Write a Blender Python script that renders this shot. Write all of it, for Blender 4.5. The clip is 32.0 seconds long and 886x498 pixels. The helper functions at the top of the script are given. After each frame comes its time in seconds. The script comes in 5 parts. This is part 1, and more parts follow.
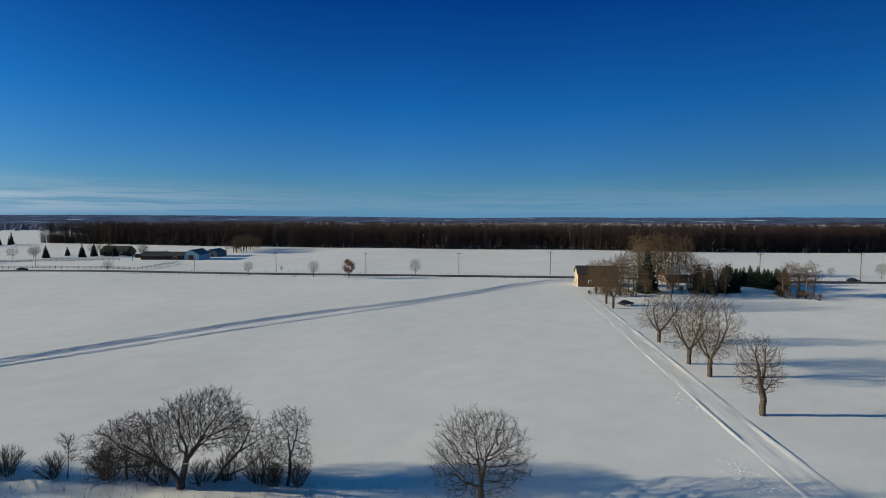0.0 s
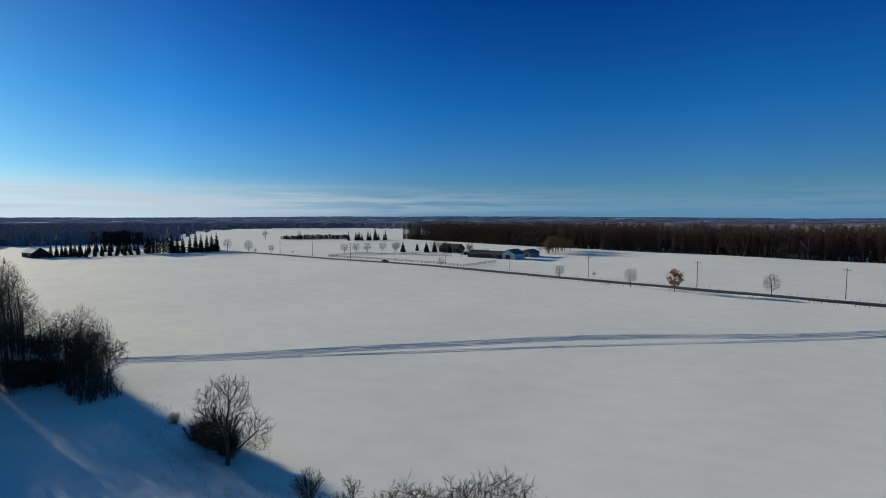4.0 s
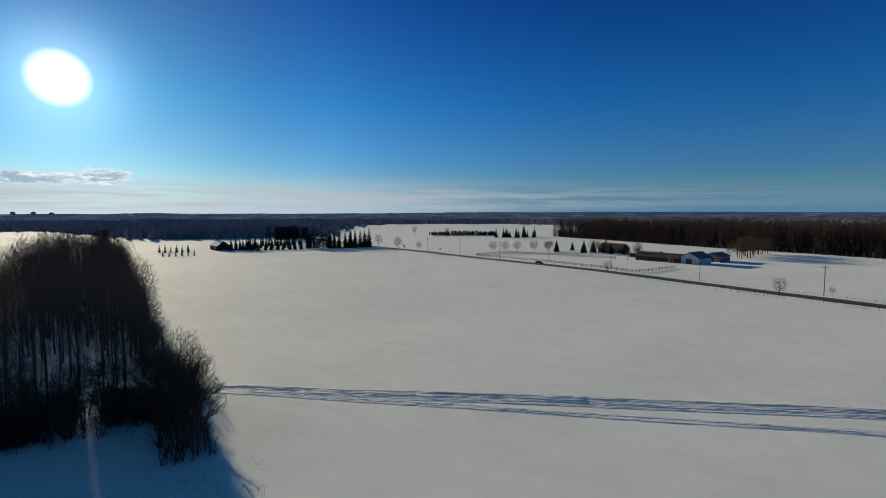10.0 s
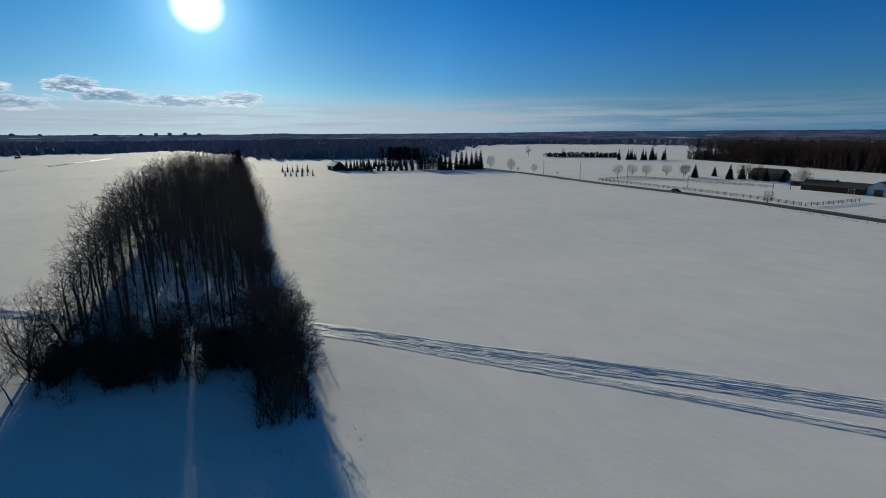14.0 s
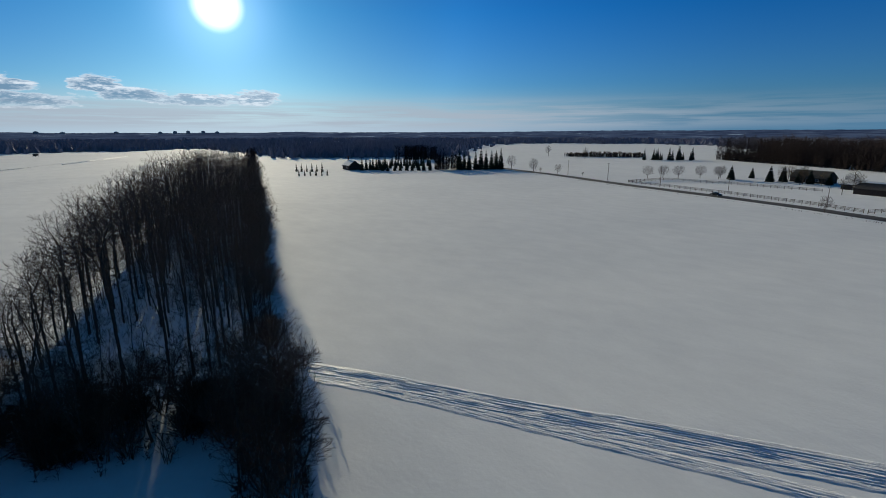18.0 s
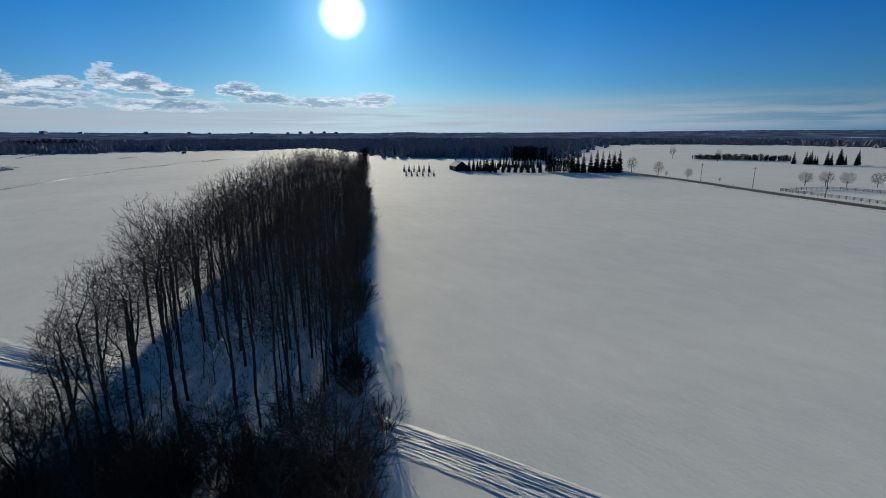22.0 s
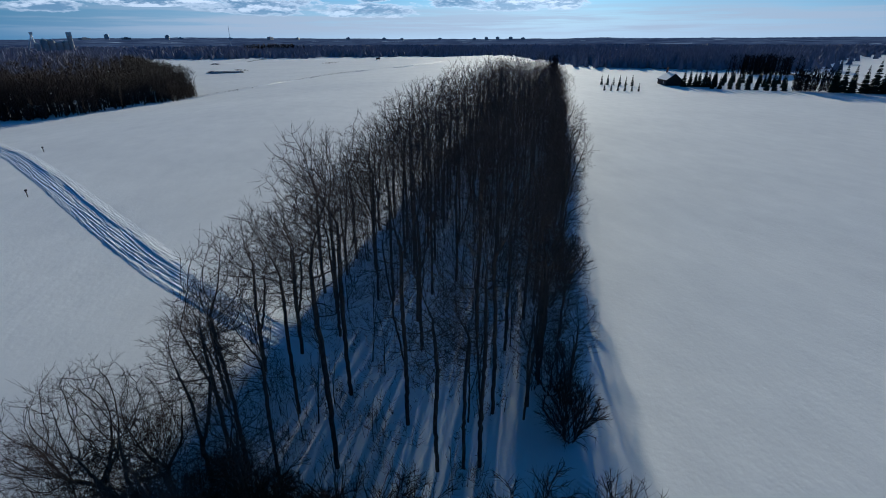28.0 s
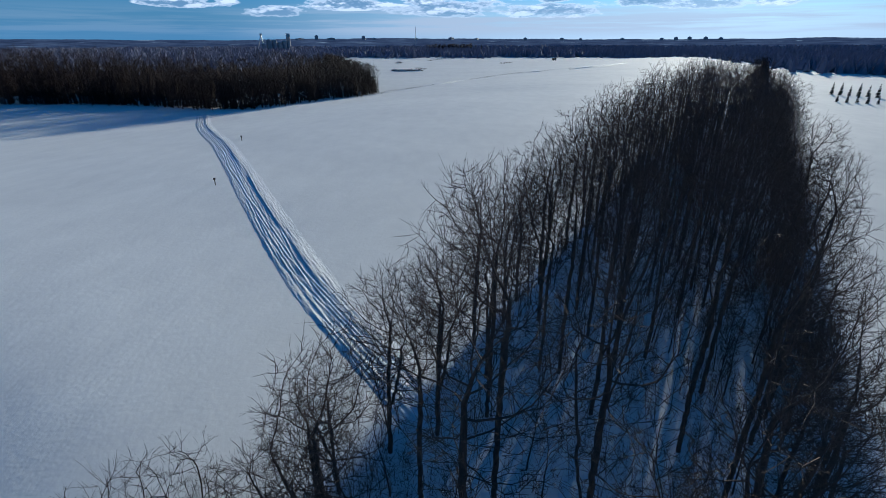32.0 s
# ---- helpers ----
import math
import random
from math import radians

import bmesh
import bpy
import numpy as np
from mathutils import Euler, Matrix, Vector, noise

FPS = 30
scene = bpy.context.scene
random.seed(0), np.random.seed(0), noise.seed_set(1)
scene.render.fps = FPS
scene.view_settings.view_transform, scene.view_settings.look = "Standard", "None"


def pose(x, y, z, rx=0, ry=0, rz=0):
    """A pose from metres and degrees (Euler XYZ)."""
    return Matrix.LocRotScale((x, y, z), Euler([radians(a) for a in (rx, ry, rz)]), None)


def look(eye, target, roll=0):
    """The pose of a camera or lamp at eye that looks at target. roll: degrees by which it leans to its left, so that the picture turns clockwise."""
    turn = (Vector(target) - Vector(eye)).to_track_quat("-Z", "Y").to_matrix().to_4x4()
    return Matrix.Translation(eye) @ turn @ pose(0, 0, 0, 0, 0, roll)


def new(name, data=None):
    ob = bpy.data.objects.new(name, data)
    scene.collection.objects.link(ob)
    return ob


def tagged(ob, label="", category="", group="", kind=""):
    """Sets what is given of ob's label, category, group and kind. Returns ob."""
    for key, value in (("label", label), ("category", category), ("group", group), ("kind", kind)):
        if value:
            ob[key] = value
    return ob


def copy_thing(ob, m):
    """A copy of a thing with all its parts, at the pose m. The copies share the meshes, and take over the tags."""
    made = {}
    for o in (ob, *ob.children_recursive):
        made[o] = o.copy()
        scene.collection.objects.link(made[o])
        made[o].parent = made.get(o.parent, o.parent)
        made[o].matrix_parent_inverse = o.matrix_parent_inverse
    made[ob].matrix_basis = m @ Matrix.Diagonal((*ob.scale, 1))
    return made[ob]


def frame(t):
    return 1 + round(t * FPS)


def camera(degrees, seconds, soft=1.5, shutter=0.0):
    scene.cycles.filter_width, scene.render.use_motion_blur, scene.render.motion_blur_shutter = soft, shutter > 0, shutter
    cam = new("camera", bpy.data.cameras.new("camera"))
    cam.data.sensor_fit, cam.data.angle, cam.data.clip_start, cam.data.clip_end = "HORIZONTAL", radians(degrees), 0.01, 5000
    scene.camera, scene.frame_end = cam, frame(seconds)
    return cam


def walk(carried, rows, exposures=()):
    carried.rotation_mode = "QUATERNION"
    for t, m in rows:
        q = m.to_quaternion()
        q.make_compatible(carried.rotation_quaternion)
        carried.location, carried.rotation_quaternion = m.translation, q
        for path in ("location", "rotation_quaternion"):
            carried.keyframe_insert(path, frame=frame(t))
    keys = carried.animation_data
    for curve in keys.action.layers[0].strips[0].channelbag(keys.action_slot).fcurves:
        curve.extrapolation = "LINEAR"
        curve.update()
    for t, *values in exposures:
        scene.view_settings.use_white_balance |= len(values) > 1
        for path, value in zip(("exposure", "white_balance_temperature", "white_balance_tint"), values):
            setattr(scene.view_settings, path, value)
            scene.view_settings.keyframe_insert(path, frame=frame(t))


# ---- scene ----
cam = camera(85.5, 32.0, soft=0.9)
PATH = [
    (0.0, -0.03, 0.02, 25.89, 38.42, -3.69, 0.16),
    (0.5, -2.24, 1.94, 25.93, 45.29, -3.74, 0.11),
    (1.0, -4.52, 3.59, 25.97, 52.93, -3.78, -0.03),
    (1.5, -6.81, 5.01, 26.00, 58.38, -3.74, -0.07),
    (2.0, -9.10, 6.25, 26.04, 62.88, -3.75, -0.03),
    (2.5, -11.37, 7.32, 26.09, 67.04, -3.75, -0.03),
    (3.0, -13.67, 8.25, 26.14, 70.56, -3.71, 0.04),
    (3.5, -16.01, 9.07, 26.19, 72.93, -3.67, 0.05),
    (5.5, -25.55, 11.37, 26.44, 80.53, -3.65, 0.00),
    (6.0, -28.03, 11.65, 26.47, 85.52, -3.53, -0.04),
    (6.5, -30.53, 11.71, 26.50, 88.69, -3.52, -0.10),
    (7.0, -33.03, 11.51, 26.53, 89.89, -3.50, -0.12),
    (7.5, -35.52, 11.15, 26.55, 90.62, -3.52, -0.12),
    (8.0, -37.97, 10.74, 26.56, 91.05, -3.53, -0.10),
    (8.5, -40.38, 10.34, 26.57, 91.23, -3.53, -0.09),
    (9.0, -42.72, 10.00, 26.59, 91.33, -3.51, -0.10),
    (9.5, -44.95, 9.69, 26.60, 91.35, -3.53, -0.04),
    (10.0, -47.09, 9.36, 26.60, 91.42, -4.20, -0.04),
    (10.5, -49.14, 8.95, 26.60, 91.51, -7.38, -0.02),
    (11.0, -51.05, 8.46, 26.60, 91.60, -10.53, -0.01),
    (11.5, -52.82, 7.97, 26.60, 91.64, -12.46, 0.04),
    (12.0, -54.48, 7.54, 26.61, 91.76, -13.24, 0.05),
    (12.5, -56.13, 7.14, 26.62, 93.19, -13.51, -0.01),
    (13.0, -57.76, 6.62, 26.64, 98.43, -13.57, -0.15),
    (13.5, -59.36, 5.93, 26.65, 102.75, -13.50, -0.23),
    (14.0, -60.88, 5.16, 26.65, 104.42, -13.53, -0.24),
    (14.5, -62.40, 4.44, 26.64, 105.05, -13.55, -0.22),
    (16.5, -68.80, 1.15, 26.47, 105.97, -13.57, -0.18),
    (17.0, -70.33, 0.46, 26.47, 106.02, -13.61, -0.15),
    (17.5, -71.85, -0.20, 26.47, 106.09, -13.64, -0.13),
    (18.0, -73.36, -0.83, 26.47, 106.17, -13.66, -0.09),
    (18.5, -74.90, -1.47, 26.47, 106.31, -13.67, -0.06),
    (19.0, -76.47, -2.12, 26.46, 106.41, -13.72, -0.04),
    (19.5, -78.06, -2.82, 26.44, 106.51, -13.72, 0.02),
    (20.0, -79.67, -3.58, 26.41, 107.20, -13.74, 0.06),
    (20.5, -81.26, -4.42, 26.38, 109.51, -13.72, 0.00),
    (21.0, -82.82, -5.34, 26.34, 112.94, -13.68, -0.05),
    (21.5, -84.28, -6.35, 26.29, 116.17, -13.63, -0.09),
    (22.0, -85.63, -7.46, 26.24, 118.62, -13.60, -0.14),
    (22.5, -86.91, -8.61, 26.19, 120.04, -13.59, -0.10),
    (23.0, -88.13, -9.78, 26.14, 120.91, -13.60, -0.06),
    (23.5, -89.30, -10.97, 26.09, 122.42, -13.58, -0.06),
    (24.0, -90.40, -12.22, 26.05, 126.01, -13.51, -0.11),
    (24.5, -91.42, -13.52, 26.02, 127.90, -13.46, -0.14),
    (25.0, -92.38, -14.81, 25.99, 129.20, -16.17, -0.09),
    (25.5, -93.27, -16.06, 25.95, 131.33, -20.76, -0.20),
    (27.5, -95.96, -21.10, 25.73, 138.60, -23.66, -0.23),
    (28.0, -96.63, -22.32, 25.66, 139.51, -23.64, -0.20),
    (28.5, -97.32, -23.56, 25.58, 140.14, -23.69, -0.16),
    (29.0, -98.03, -24.86, 25.49, 140.56, -23.73, -0.08),
    (29.5, -98.70, -26.16, 25.39, 141.20, -23.77, 0.01),
    (30.0, -99.30, -27.42, 25.29, 144.38, -23.73, -0.05),
    (30.5, -99.82, -28.67, 25.22, 148.48, -23.68, -0.18),
    (31.0, -100.26, -29.93, 25.19, 152.70, -23.61, -0.27),
    (31.5, -100.62, -31.22, 25.21, 156.36, -23.57, -0.24),
    (32.0, -100.84, -32.57, 25.27, 158.69, -23.54, -0.22),
]
walk(cam, [(t, pose(x, y, z, 0, 0, yaw) @ pose(0, 0, 0, 90 + pitch) @ pose(0, 0, 0, 0, 0, roll)) for t, x, y, z, yaw, pitch, roll in PATH],
     exposures=((0, 0.2, 6500, 10), (4, 0.12, 6500, 10), (6, 0.04, 6800, 10), (9, -0.04, 6900, 10), (13, -0.24, 6350, 10), (19, -0.26, 6250, 10), (24, -0.23, 6150, 10), (28, -0.16, 5450, 10), (32, 0.02, 5350, 10)))

# ---- world, sun, exposure ----
SUN_YAW, SUN_EL = radians(129.5), radians(12.3)
SUN_DIR = Vector((-math.sin(SUN_YAW) * math.cos(SUN_EL), math.cos(SUN_YAW) * math.cos(SUN_EL), math.sin(SUN_EL)))


class Nodes:
    """A short way to write node trees."""

    def __init__(self, tree):
        self.tree = tree

    def add(self, kind, inputs=None, **props):
        node = self.tree.nodes.new(kind)
        for key, value in props.items():
            setattr(node, key, value)
        for key, value in (inputs or {}).items():
            self.put(node.inputs[key], value)
        return node

    def put(self, socket, value):
        if isinstance(value, bpy.types.NodeSocket):
            self.tree.links.new(value, socket)
        else:
            socket.default_value = value

    def math(self, op, a, b=0.0, c=0.0, clamp=False):
        return self.add("ShaderNodeMath", {0: a, 1: b, 2: c}, operation=op, use_clamp=clamp).outputs[0]

    def range(self, v, a, b, c=0.0, d=1.0, smooth=False):
        return self.add("ShaderNodeMapRange", {0: v, 1: a, 2: b, 3: c, 4: d}, interpolation_type="SMOOTHSTEP" if smooth else "LINEAR").outputs[0]

    def mix(self, fac, a, b, blend="MIX"):
        node = self.add("ShaderNodeMix", data_type="RGBA", blend_type=blend)
        for i, v in ((0, fac), (6, a), (7, b)):
            self.put(node.inputs[i], v)
        return node.outputs[2]

    def noise(self, vec, scale, detail=4.0, rough=0.55):
        return self.add("ShaderNodeTexNoise", {"Vector": vec, "Scale": scale, "Detail": detail, "Roughness": rough}).outputs[0]

    def ramp(self, fac, stops):
        node = self.add("ShaderNodeValToRGB", {0: fac})
        while len(node.color_ramp.elements) < len(stops):
            node.color_ramp.elements.new(0.5)
        for el, (at, col) in zip(node.color_ramp.elements, stops):
            el.position, el.color = at, (*col, 1) if len(col) == 3 else col
        return node.outputs[0]


# heaped clouds low in the sky: bearing, height, half width and half height in degrees
CLOUDS = ((161.0, 4.3, 3.4, 1.7), (156.5, 4.4, 3.6, 1.1), (152.2, 5.0, 1.9, 1.9), (149.8, 4.5, 3.6, 1.6), (146.8, 4.0, 2.6, 1.0), (156.9, 2.9, 8.5, 1.3), (147.0, 2.7, 8.5, 1.1), (140.6, 4.3, 2.6, 1.2), (137.5, 3.4, 3.8, 1.0),
          (132.6, 3.1, 5.5, 0.9), (127.2, 3.4, 3.8, 1.3), (169.0, 3.4, 5.5, 1.0), (176.0, 2.6, 4.0, 0.8), (184.0, 3.4, 5.0, 0.9))


def make_world():
    world = bpy.data.worlds.new("sky")
    scene.world = world
    world.use_nodes = True
    n = Nodes(world.node_tree)
    world.node_tree.nodes.clear()
    way = n.add("ShaderNodeTexCoord").outputs["Generated"]
    xyz = n.add("ShaderNodeSeparateXYZ", {0: way}).outputs
    sky = n.add("ShaderNodeTexSky", sky_type="NISHITA", sun_disc=False, sun_elevation=SUN_EL, sun_rotation=-SUN_YAW,
                altitude=300.0, air_density=1.0, dust_density=0.6, ozone_density=3.0).outputs[0]
    el = n.math("ARCSINE", xyz[2])
    # the bearing, counted from the sun so that no seam lies in its half of the sky
    ahead = n.add("ShaderNodeVectorMath", {0: way, 1: (-math.sin(SUN_YAW), math.cos(SUN_YAW), 0)}, operation="DOT_PRODUCT").outputs["Value"]
    aside = n.add("ShaderNodeVectorMath", {0: way, 1: (-math.cos(SUN_YAW), -math.sin(SUN_YAW), 0)}, operation="DOT_PRODUCT").outputs["Value"]
    yaw = n.math("ADD", n.math("ARCTAN2", aside, ahead), SUN_YAW)
    # a polarised, deep winter blue overhead
    dot = n.add("ShaderNodeVectorMath", {0: way, 1: SUN_DIR}, operation="DOT_PRODUCT").outputs["Value"]
    # a polarised, deep winter blue, darkest across from the sun
    deep = n.ramp(n.math("MULTIPLY", el, 0.6366), ((0.0, (0.40, 0.66, 1.05)), (0.05, (0.26, 0.64, 1.12)), (0.14, (0.07, 0.55, 1.15)), (0.27, (0.01, 0.30, 0.90)), (0.42, (0.26, 0.88, 1.0)), (1.0, (0.50, 1.0, 1.0))))
    even = n.ramp(n.math("MULTIPLY_ADD", dot, 0.5, 0.5), [(at, (v, v, v)) for at, v in ((0.0, 0.45), (0.215, 0.58), (0.38, 0.84), (0.55, 0.93), (0.67, 0.82), (0.80, 0.76), (0.88, 0.78), (0.955, 0.80), (1.0, 0.52))])
    col = n.mix(1.0, n.mix(1.0, sky, deep, "MULTIPLY"), even, "MULTIPLY")
    col = n.mix(1.0, col, (0.10, 0.10, 0.10, 1), "MULTIPLY")
    # pale winter haze low over the land
    haze = n.mix(n.range(dot, 0.55, 1.0, smooth=True), (0.09, 0.24, 0.40, 1), (0.50, 0.63, 0.76, 1))
    col = n.mix(n.range(el, 0.0, 0.095, 0.92, 0.0, smooth=True), col, haze)
    dot = n.math("MAXIMUM", dot, 0.0)
    # clouds: heaped ones below the sun, thin streaks along the horizon
    flat = n.add("ShaderNodeCombineXYZ", {0: n.math("MULTIPLY", yaw, 9.0), 1: n.math("MULTIPLY", el, 30.0), 2: 3.7}).outputs[0]
    above = n.add("ShaderNodeCombineXYZ", {0: n.math("ADD", n.math("MULTIPLY", yaw, 9.0), 0.06), 1: n.math("ADD", n.math("MULTIPLY", el, 30.0), 0.22), 2: 3.7}).outputs[0]
    heap, heap2 = n.noise(flat, 1.7, 7.0, 0.55), n.noise(above, 1.7, 7.0, 0.55)
    bulk = 0.0
    for at, up, wide, tall in CLOUDS:
        dx = n.math("MULTIPLY", n.math("SUBTRACT", yaw, radians(at)), 1 / radians(wide))
        dy = n.math("MULTIPLY", n.math("SUBTRACT", el, radians(up)), 1 / radians(tall))
        dy = n.math("MAXIMUM", dy, n.math("MULTIPLY", dy, -1.7))
        one = n.math("SUBTRACT", 1.0, n.math("MULTIPLY_ADD", dx, dx, n.math("MULTIPLY", dy, dy)))
        bulk = n.math("MAXIMUM", bulk, one)
    fine = n.noise(flat, 5.0, 6.0, 0.6)
    lift = n.math("ADD", n.math("MULTIPLY_ADD", heap, 1.35, n.math("MULTIPLY", bulk, 0.50)), n.math("MULTIPLY_ADD", fine, 0.75, -0.36))
    mask = n.math("MULTIPLY", n.math("MULTIPLY", n.range(lift, 0.78, 0.96, smooth=True), n.range(bulk, 0.0, 0.15, smooth=True)), n.range(el, radians(1.7), radians(3.6), 0.45, 1.0))
    fine2 = n.noise(above, 5.0, 6.0, 0.6)
    relief = n.math("ADD", n.math("SUBTRACT", heap, heap2), n.math("MULTIPLY", n.math("SUBTRACT", fine, fine2), 0.5))
    rim = n.range(lift, 1.10, 0.84, smooth=True)
    shade = n.math("MAXIMUM", n.math("MULTIPLY", rim, 0.9), n.range(relief, -0.04, 0.16, smooth=True))
    cloud = n.mix(shade, (0.42, 0.72, 1.06, 1), (2.1, 2.25, 2.4, 1))
    cloud = n.mix(n.math("MULTIPLY", n.range(dot, 0.975, 0.992, smooth=True), 0.22), cloud, (1.9, 2.0, 2.1, 1))
    streak = n.noise(n.add("ShaderNodeCombineXYZ", {0: n.math("MULTIPLY", yaw, 2.5), 1: n.math("MULTIPLY", el, 55.0), 2: 9.1}).outputs[0], 1.6, 5.0, 0.6)
    band = n.math("MULTIPLY", n.range(el, 0.0, 0.02, smooth=True), n.range(el, 0.03, 0.075, 1.0, 0.0, smooth=True))
    toward = n.range(yaw, radians(50), radians(115), 0.08, 0.9, smooth=True)
    toward = n.math("MULTIPLY", toward, n.range(yaw, radians(158), radians(184), 1.0, 0.2, smooth=True))
    streaks = n.math("MULTIPLY", n.math("MULTIPLY", n.range(streak, 0.36, 0.58, smooth=True), band), toward)
    back = n.add("ShaderNodeBackground", {0: col, 1: 1.0}).outputs[0]
    puff = n.add("ShaderNodeBackground", {0: cloud, 1: 0.42}).outputs[0]
    thin = n.add("ShaderNodeBackground", {0: (0.78, 0.88, 1.0, 1), 1: 0.60}).outputs[0]
    s = n.add("ShaderNodeMixShader", {0: n.math("MULTIPLY", streaks, 0.95), 1: back, 2: thin}).outputs[0]
    s = n.add("ShaderNodeMixShader", {0: n.math("MULTIPLY", mask, 0.9), 1: s, 2: puff}).outputs[0]
    # the sun's own disc, blown out, and the bright air round it
    disc = n.math("MULTIPLY", n.range(dot, math.cos(radians(2.75)), math.cos(radians(0.3)), smooth=True), 1.5)
    halo = n.math("ADD", n.math("MULTIPLY", n.math("POWER", dot, 350.0), 0.55), n.math("MULTIPLY_ADD", n.math("POWER", dot, 36.0), 0.08, n.math("MULTIPLY", n.math("POWER", dot, 9.0), 0.035)))
    glow = n.add("ShaderNodeBackground", {0: (1.0, 0.97, 0.95, 1), 1: disc}).outputs[0]
    air = n.add("ShaderNodeBackground", {0: (0.62, 0.82, 1.0, 1), 1: halo}).outputs[0]
    s = n.add("ShaderNodeAddShader", {0: n.add("ShaderNodeAddShader", {0: s, 1: glow}).outputs[0], 1: air}).outputs[0]
    n.add("ShaderNodeOutputWorld", {0: s})


make_world()
sun = new("sun", bpy.data.lights.new("sun", "SUN"))
sun.data.energy, sun.data.angle, sun.data.color = 5.7, radians(0.55), (0.965, 0.85, 0.59)
sun.matrix_world = look((0, 0, 200), Vector((0, 0, 200)) - SUN_DIR)


# ---- materials ----
def material(name, build, rough=0.8, metal=0.0, bump=0.0, spec=0.3):
    """A node material; build(n, place) gives a colour and, if any, a height for the bump."""
    mat = bpy.data.materials.new(name)
    mat.use_nodes = True
    n = Nodes(mat.node_tree)
    mat.node_tree.nodes.clear()
    place = n.add("ShaderNodeNewGeometry").outputs["Position"]
    colour, height = build(n, place)
    node = n.add("ShaderNodeBsdfPrincipled", {"Base Color": colour, "Roughness": rough, "Metallic": metal, "Specular IOR Level": spec})
    if height is not None:
        n.put(node.inputs["Normal"], n.add("ShaderNodeBump", {"Height": height, "Strength": 1.0, "Distance": bump}).outputs[0])
    n.add("ShaderNodeOutputMaterial", {0: node.outputs[0]})
    return mat


def stretched(n, place, sx, sy, turn):
    return n.add("ShaderNodeMapping", {0: place, 2: (0, 0, radians(turn)), 3: (sx, sy, 1.0)}, vector_type="TEXTURE").outputs[0]


def snow_nodes(n, place):
    wind = stretched(n, place, 3.4, 2.2, 62)
    big, mid, fine = n.noise(place, 0.03, 5.0, 0.6), n.noise(wind, 0.55, 6.0, 0.55), n.noise(place, 2.2, 5.0, 0.6)
    col = n.ramp(n.math("ADD", n.math("MULTIPLY_ADD", mid, 0.42, n.math("MULTIPLY", big, 0.42)), n.math("MULTIPLY", fine, 0.16)), ((0.28, (0.71, 0.72, 0.73)), (0.72, (0.88, 0.885, 0.88))))
    h = n.math("ADD", n.math("MULTIPLY", mid, 0.075), n.math("MULTIPLY", fine, 0.016))
    return col, h


def bark(dark, light, scale=3.0):
    def build(n, place):
        grain = n.noise(stretched(n, place, 0.35, 0.35, 0), scale, 6.0, 0.65)
        rnd = n.add("ShaderNodeObjectInfo").outputs["Random"]
        col = n.mix(n.range(grain, 0.35, 0.7), (*dark, 1), (*light, 1))
        return n.mix(n.range(rnd, 0.0, 1.0, 0.0, 0.45), col, (0.05, 0.04, 0.033, 1)), grain
    return build


def speckled(a, b, scale=2.0, detail=5.0, lo=0.35, hi=0.65):
    def build(n, place):
        v = n.noise(place, scale, detail, 0.6)
        return n.mix(n.range(v, lo, hi), (*a, 1), (*b, 1)), v
    return build


def islands(a, b):
    """Colour that changes from piece to piece of a joined mesh."""
    def build(n, place):
        r = n.add("ShaderNodeNewGeometry").outputs["Random Per Island"]
        v = n.noise(place, 0.9, 4.0)
        return n.mix(n.math("MULTIPLY_ADD", v, 0.4, n.math("MULTIPLY", r, 0.6)), (*a, 1), (*b, 1)), None
    return build


SNOW = material("snow", snow_nodes, 0.86, bump=1.0, spec=0.04)
PACKED = material("packed_snow", lambda n, p: (n.mix(n.range(n.noise(p, 1.3, 6.0, 0.65), 0.3, 0.7), (0.66, 0.67, 0.69, 1), (0.83, 0.84, 0.85, 1)), n.noise(p, 4.0, 5.0)), 0.5, bump=0.05)
BARK = material("bark", bark((0.052, 0.042, 0.035), (0.145, 0.118, 0.10)), 0.9, bump=0.02, spec=0.15)
TWIG = material("twigs", bark((0.062, 0.046, 0.039), (0.155, 0.115, 0.092), 1.0), 0.85, spec=0.15)
DARK_TWIG = material("dark_twigs", bark((0.030, 0.022, 0.017), (0.075, 0.054, 0.040), 1.0), 0.85, spec=0.15)
PALE_TWIG = material("sunlit_twigs", bark((0.06, 0.042, 0.026), (0.15, 0.105, 0.062), 1.0), 0.85, spec=0.15)
THICKET = material("brown_thicket", bark((0.045, 0.022, 0.016), (0.10, 0.052, 0.038), 1.0), 0.85, spec=0.1)
FAR_TWIG = material("far_woods", islands((0.019, 0.0135, 0.014), (0.040, 0.028, 0.028)), 0.9, spec=0.1)
# far woods paler and bluer than near ones: distance haze painted into base colour
HAZED_WOODS = material("distant_woods", islands((0.15, 0.155, 0.20), (0.28, 0.275, 0.33)), 0.9, spec=0.05)
NEEDLES = material("needles", islands((0.008, 0.014, 0.009), (0.026, 0.038, 0.022)), 0.8, spec=0.2)
OAK_LEAF = material("dry_leaves", islands((0.14, 0.06, 0.025), (0.32, 0.15, 0.06)), 0.8)
ASPHALT = material("asphalt", speckled((0.03, 0.03, 0.032), (0.055, 0.054, 0.053), 0.6), 0.8, bump=0.01)
POLE_WOOD = material("pole_wood", speckled((0.10, 0.08, 0.065), (0.19, 0.16, 0.13), 3.0), 0.85, bump=0.01)
FENCE_WOOD = material("fence_wood", speckled((0.10, 0.085, 0.07), (0.20, 0.17, 0.145), 2.0), 0.85, bump=0.01)
